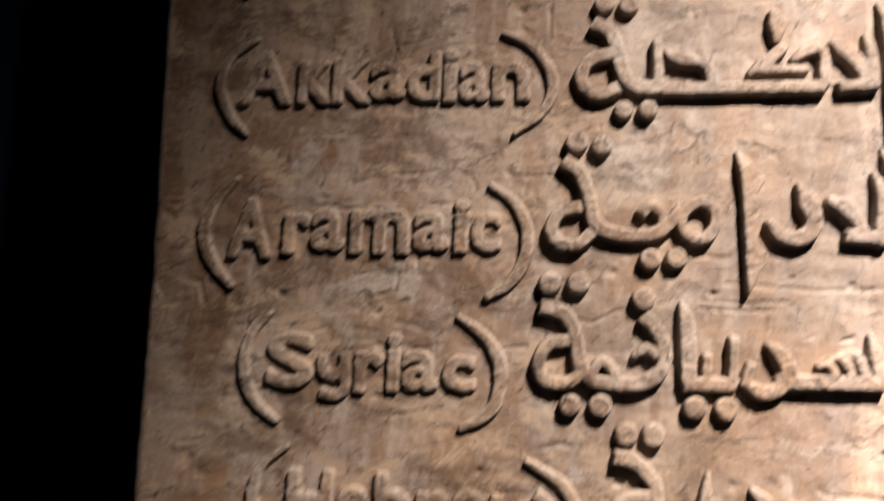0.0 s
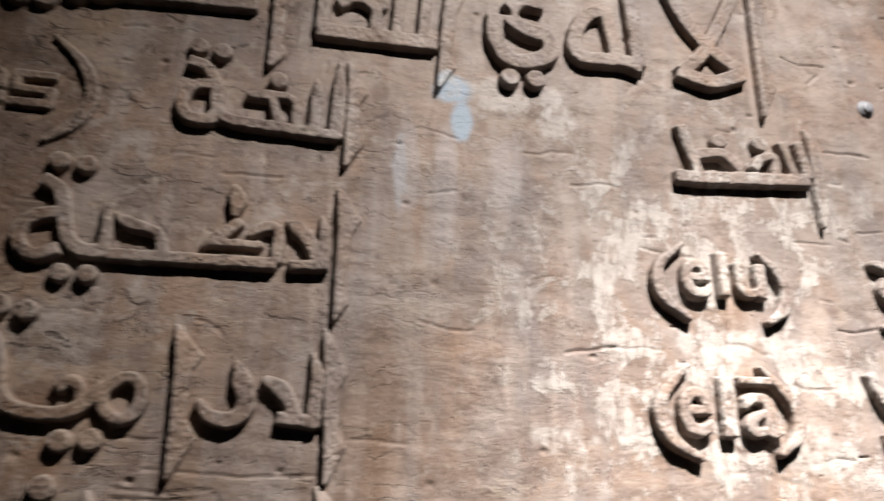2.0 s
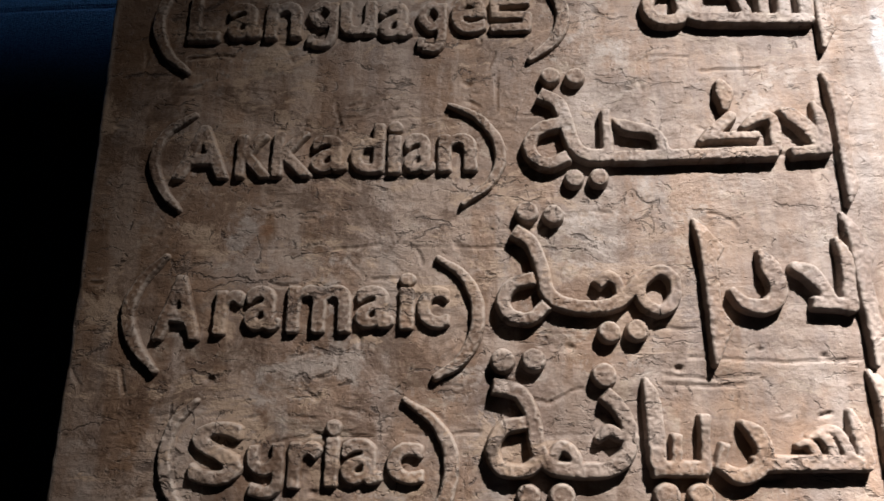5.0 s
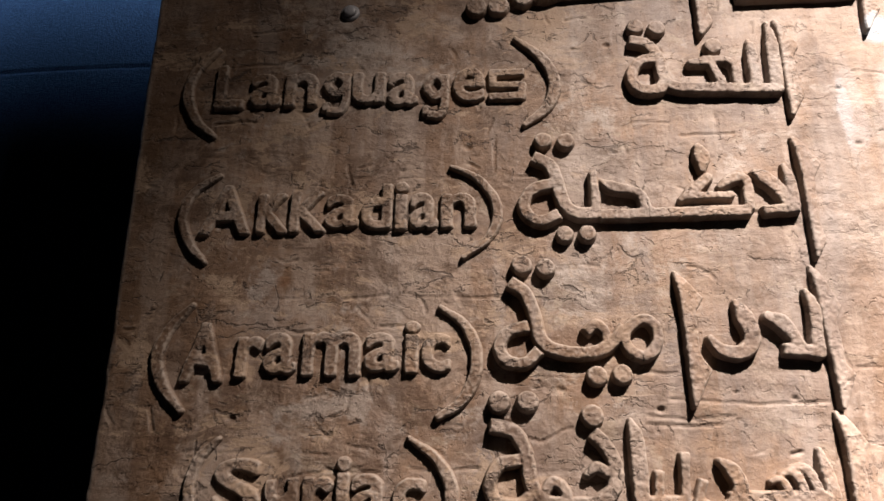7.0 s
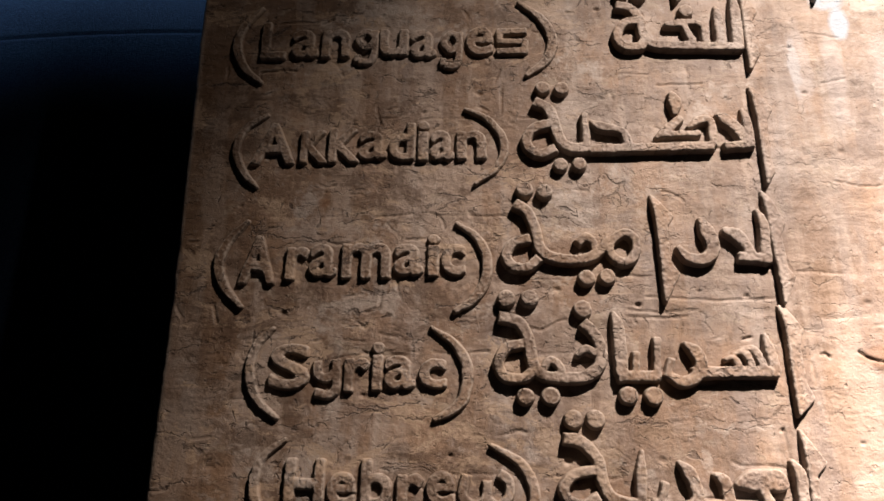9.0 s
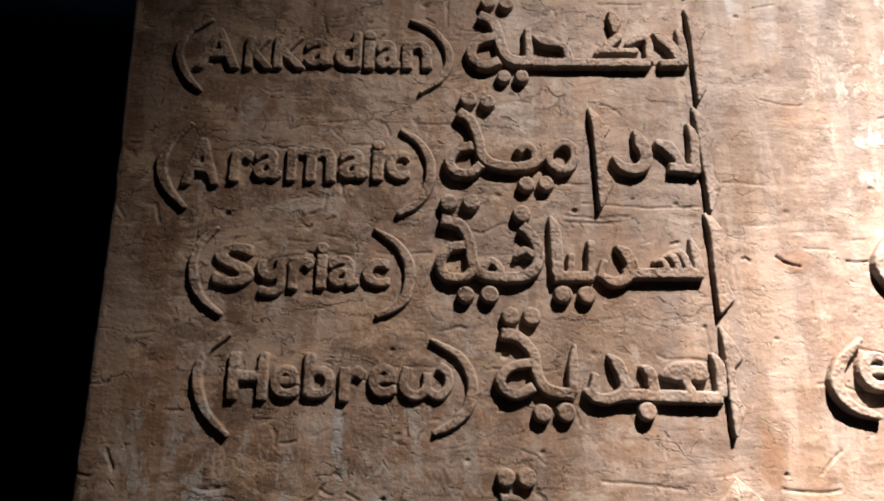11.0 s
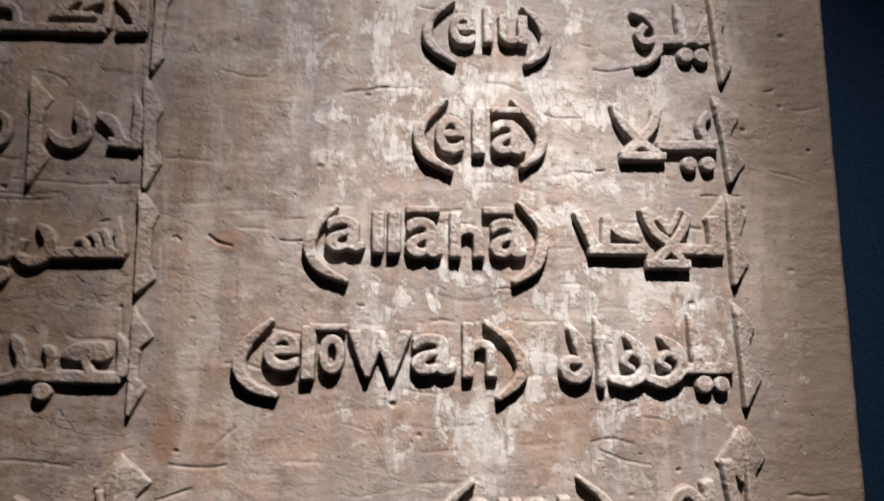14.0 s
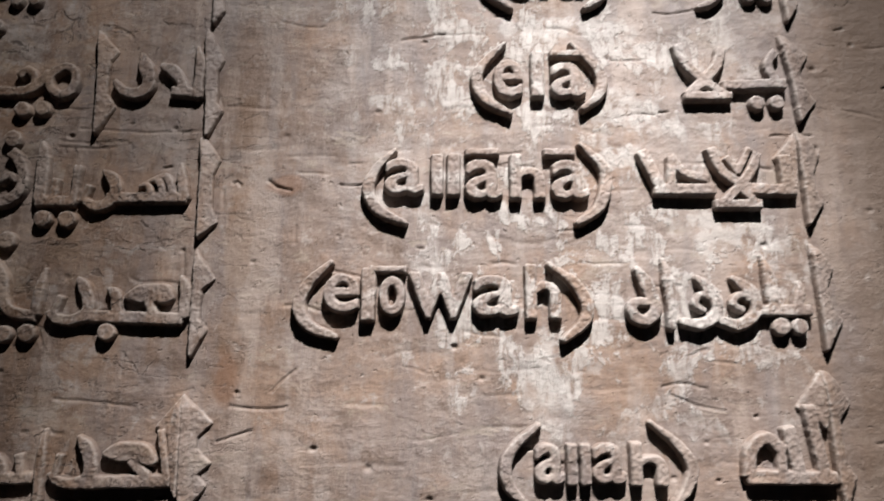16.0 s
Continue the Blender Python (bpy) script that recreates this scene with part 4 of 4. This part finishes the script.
alif([thorned((195.2, 141.2), (196.1, 140.9), (198.7, 137.4), (197.2, 134.0), (197.5, 131.0), (198.6, 129.0), (195.9, 125.3), (195.7, 133.0))], height=0.0162)
alif([thorned((194.7, 140.8), (191.4, 136.7), (192.8, 134.9), (193.4, 131.9), (194.3, 131.5))])
latin_word([
    ('a', 125.9, 132.4, 129.5, 135.6),
    ('l', 133.6, 135.5, 129.3, 136.4),
    ('l', 136.2, 138.3, 129.3, 136.5),
    ('a', 139.2, 145.3, 128.7, 135.5),
    ('h', 146.6, 152.4, 128.8, 136.6),
    ('a', 153.4, 159.6, 128.9, 135.7),
], [crescent(1.8, (127.5, 137.0), (124.4, 133.5), (123.3, 130.1), (125.1, 126.8), (129.4, 124.6)),
    crescent(1.9, (158.4, 138.5), (161.8, 135.0), (162.5, 131.6), (161.1, 127.6), (157.6, 125.0))],
    macrons=[bar(1.3, (139.6, 136.8), (144.4, 136.9)), bar(1.3, (152.6, 137.0), (157.1, 137.0))], height=0.0162)
arabic_word('long relief word of rounded Arabic letters', [
    bar(1.8, (185.7, 110.8), (194.0, 110.9)),
    taper((166.9, 117.2, 1.3), (168.1, 115.1, 2.4), (169.2, 112.4, 2.1), (169.5, 110.5, 2.0), (168, 109.1, 1.9), (166.3, 109.6, 1.8), (165.7, 111, 1.6), (166.7, 112, 1.5), (168.4, 112, 1.3)),
    taper((171.2, 119.1, 0.6), (171.8, 115.7, 1.92), (172.1, 112, 1.6), (172, 108.1, 1.2)),
    taper((176.6, 116, 1.0), (178.3, 114.1, 2.3), (179.4, 111.9, 2.0), (179, 109.9, 1.9), (176.8, 108.6, 1.9), (174, 108.9, 1.4)),
    taper((178.9, 112.4, 1), (177.1, 113.3, 1.1), (175.9, 111.8, 1.1), (177.3, 110.8, 1)),
    taper((182.4, 116, 1.0), (184.5, 114.3, 2.3), (185.7, 112.1, 2.0), (185.1, 109.8, 1.9), (182.7, 108.5, 1.9), (180.2, 109.1, 1.4)),
    taper((185, 112.5, 1), (183.2, 113.3, 1.1), (182, 111.9, 1.1), (183.5, 110.9, 1)),
    taper((187.5, 119.9, 0.6), (188.2, 115.9, 2.05), (188.6, 111.8, 2.07)),
    taper((193.2, 115.5, 0.7), (192.9, 113.6, 1.79), (192.4, 111.6, 1.72)),
], dots=[(189.5, 108.3, 1.4), (192.4, 108.3, 1.3)], height=0.0165)
alif([thorned((195.7, 121.8), (196.6, 121.0), (198.9, 117.9), (197.5, 115.0), (197.9, 111.0), (199.5, 109.4), (196.5, 104.7), (196.3, 112.7))], height=0.0162)
latin_word([
    ('e', 116.7, 122.4, 109.8, 116.1),
    ('l', 122.7, 124.9, 108.5, 117.1),
    ('o', 125.5, 129.6, 109.4, 115.8),
    ('w', 130.1, 140.4, 109.0, 116.5),
    ('a', 140.4, 147.7, 109.5, 116.1),
    ('h', 148.8, 154.5, 109.0, 118.0),
], [crescent(1.9, (117.7, 117.9), (114.3, 114.5), (112.9, 110.9), (114.7, 107.7), (118.8, 106.1)),
    crescent(1.9, (152.7, 118.0), (156.9, 114.8), (158.7, 111.1), (157.7, 108.3), (154.8, 105.9))],
    macrons=[bar(1.2, (124.3, 116.9), (129.5, 116.9))], height=0.0162)
arabic_word('relief word of four tall Arabic letters', [
    bar(2.1, (182.7, 85.3), (195.2, 85.2)),
    curve(1.9, (187.7, 89.3), (185.5, 91.1), (183.0, 89.2), (182.4, 85.5)),
    bar(1.5, (187.5, 89.3), (187.5, 85.5)),
    bar(2.1, (189.0, 92.2), (190.1, 85.8)),
    bar(1.9, (192.5, 95.6), (193.9, 85.8)),
], dots=[], height=0.0165)
alif([thorned((195.3, 101.2), (196.3, 101.0), (199.2, 96.6), (197.1, 93.9), (197.4, 87.7), (198.8, 85.2), (196.8, 81.2), (196.1, 86.8), (195.9, 93.9))], height=0.0162)
alif([thorned((195.0, 100.9), (191.2, 95.8), (193.1, 94.5), (195.0, 92.7), (195.8, 96.0))])
latin_word([
    ('a', 149.7, 154.3, 84.1, 90.1),
    ('l', 154.6, 156.2, 84.0, 90.1),
    ('l', 156.7, 158.3, 84.0, 90.1),
    ('a', 158.5, 163.7, 84.2, 90.2),
    ('h', 164.3, 170.0, 83.9, 90.4),
], [crescent(1.7, (150.4, 92.7), (146.5, 89.4), (145.2, 86.5), (146.0, 83.5), (148.7, 80.9)),
    crescent(1.7, (167.7, 93.3), (171.8, 90.0), (173.7, 86.7), (172.8, 83.6), (170.3, 80.6))],
    macrons=[], height=0.0162)
# title
arabic_word('large relief title word in angular Arabic script', [
    bar(2.3, (62.2, 205.9), (81.0, 206.9)),
    bar(1.8, (71.0, 215.9), (71.6, 206.8)),
    bar(1.8, (75.9, 216.4), (76.3, 207.0)),
    bar(1.8, (80.1, 218.0), (80.4, 207.0)),
    curve(2.6, (48.4, 209.0), (54.5, 208.0), (59.7, 205.3), (62.7, 206.0)),
], dots=[(49.5, 203.4, 1.7), (53.0, 203.5, 1.7), (57.1, 205.0, 1.7)])
alif([thorned((83.8, 219.6), (85.2, 218.6), (87.2, 214.2), (85.8, 208.4), (85.7, 201.0), (86.3, 199.5), (84.3, 196.7), (84.2, 208.3))])
arabic_word('large relief title word with dots in Arabic script', [
    bar(2.6, (91.3, 204.0), (108.1, 204.3)),
    bar(2.0, (91.7, 218.1), (91.3, 204.6)),
    curve(1.8, (93.7, 209.2), (96.2, 210.8), (99.2, 209.2), (99.3, 205.4)),
    bar(1.7, (103.4, 219.4), (102.5, 205.0)),
    bar(1.7, (107.6, 221.0), (106.6, 205.0)),
], dots=[(99.6, 210.2, 1.5)])
alif([thorned((110.9, 222.6), (112.0, 221.5), (114.0, 217.0), (111.8, 211.0), (110.9, 202.2), (111.7, 201.0), (109.3, 196.8), (109.7, 206.4))])
arabic_word('large relief title word with two dots beneath', [
    curve(2.8, (126.0, 214.8), (122.3, 214.7), (120.4, 211.5), (123.1, 209.3), (126.6, 208.4), (127.2, 205.5), (124.0, 203.4), (120.4, 203.4), (118.3, 206.7), (118.1, 211.0)),
], dots=[(120.5, 200.0, 1.5), (124.6, 200.2, 1.5)], height=0.0165)
arabic_word('large relief title letters on one base line', [
    curve(2.5, (137.3, 215.8), (133.2, 213.2), (131.3, 208.3), (132.4, 205.7), (136.7, 205.7), (139.2, 206.0), (142.6, 205.3)),
    bar(2.3, (137.2, 215.2), (138.5, 206.5)),
    bar(2.4, (141.3, 224.5), (142.4, 205.9)),
], dots=[], height=0.0165)
arabic_word('large relief title ligature with crossed arms', [
    curve(2.6, (148.2, 225.0), (150.8, 217.7), (155.2, 211.4), (160.3, 207.6)),
    curve(2.4, (163.5, 227.4), (159.5, 219.0), (154.6, 210.3), (150.1, 205.7)),
    curve(2.6, (149.6, 205.6), (155.1, 204.4), (161.2, 206.7)),
], dots=[], height=0.0165)
alif([thorned((165.1, 231.7), (166.5, 230.7), (168.6, 222.9), (166.1, 216.8), (166.3, 207.4), (167.8, 205.6), (164.5, 199.4), (164.5, 211.7))], height=0.0162)

# ---- small fixings on the face ----
def stud(x, z, radius=0.0115):
    """A round metal stud with a domed head and a collar."""
    thing = tagged(new("stud"), "small round metal stud set into the stele", "stud")
    thing.location = (x, FACE - float(ground(np.array(x), np.array(z))), z)
    for name, profile in (("collar", ((1.35, 0.004), (1.35, -0.003), (1.1, -0.005), (0.8, -0.005))), ("head", ((0.95, 0.0), (0.95, -0.007), (0.85, -0.0095), (0.5, -0.0105), (0.02, -0.0108)))):
        bm = bmesh.new()
        rings = [[bm.verts.new((radius * r * math.cos(a), y, radius * r * math.sin(a))) for a in np.linspace(0, 2 * math.pi, 20, endpoint=False)] for r, y in profile]
        for a, b in zip(rings, rings[1:]):
            for k in range(20):
                bm.faces.new((a[k], a[(k + 1) % 20], b[(k + 1) % 20], b[k]))
        bm.faces.new(rings[-1])
        bmesh.ops.recalc_face_normals(bm, faces=bm.faces[:])
        for f in bm.faces:
            f.smooth = True
        part(name, bm, METAL, thing)


stud(0.287, 2.036)
stud(1.857, 2.044)
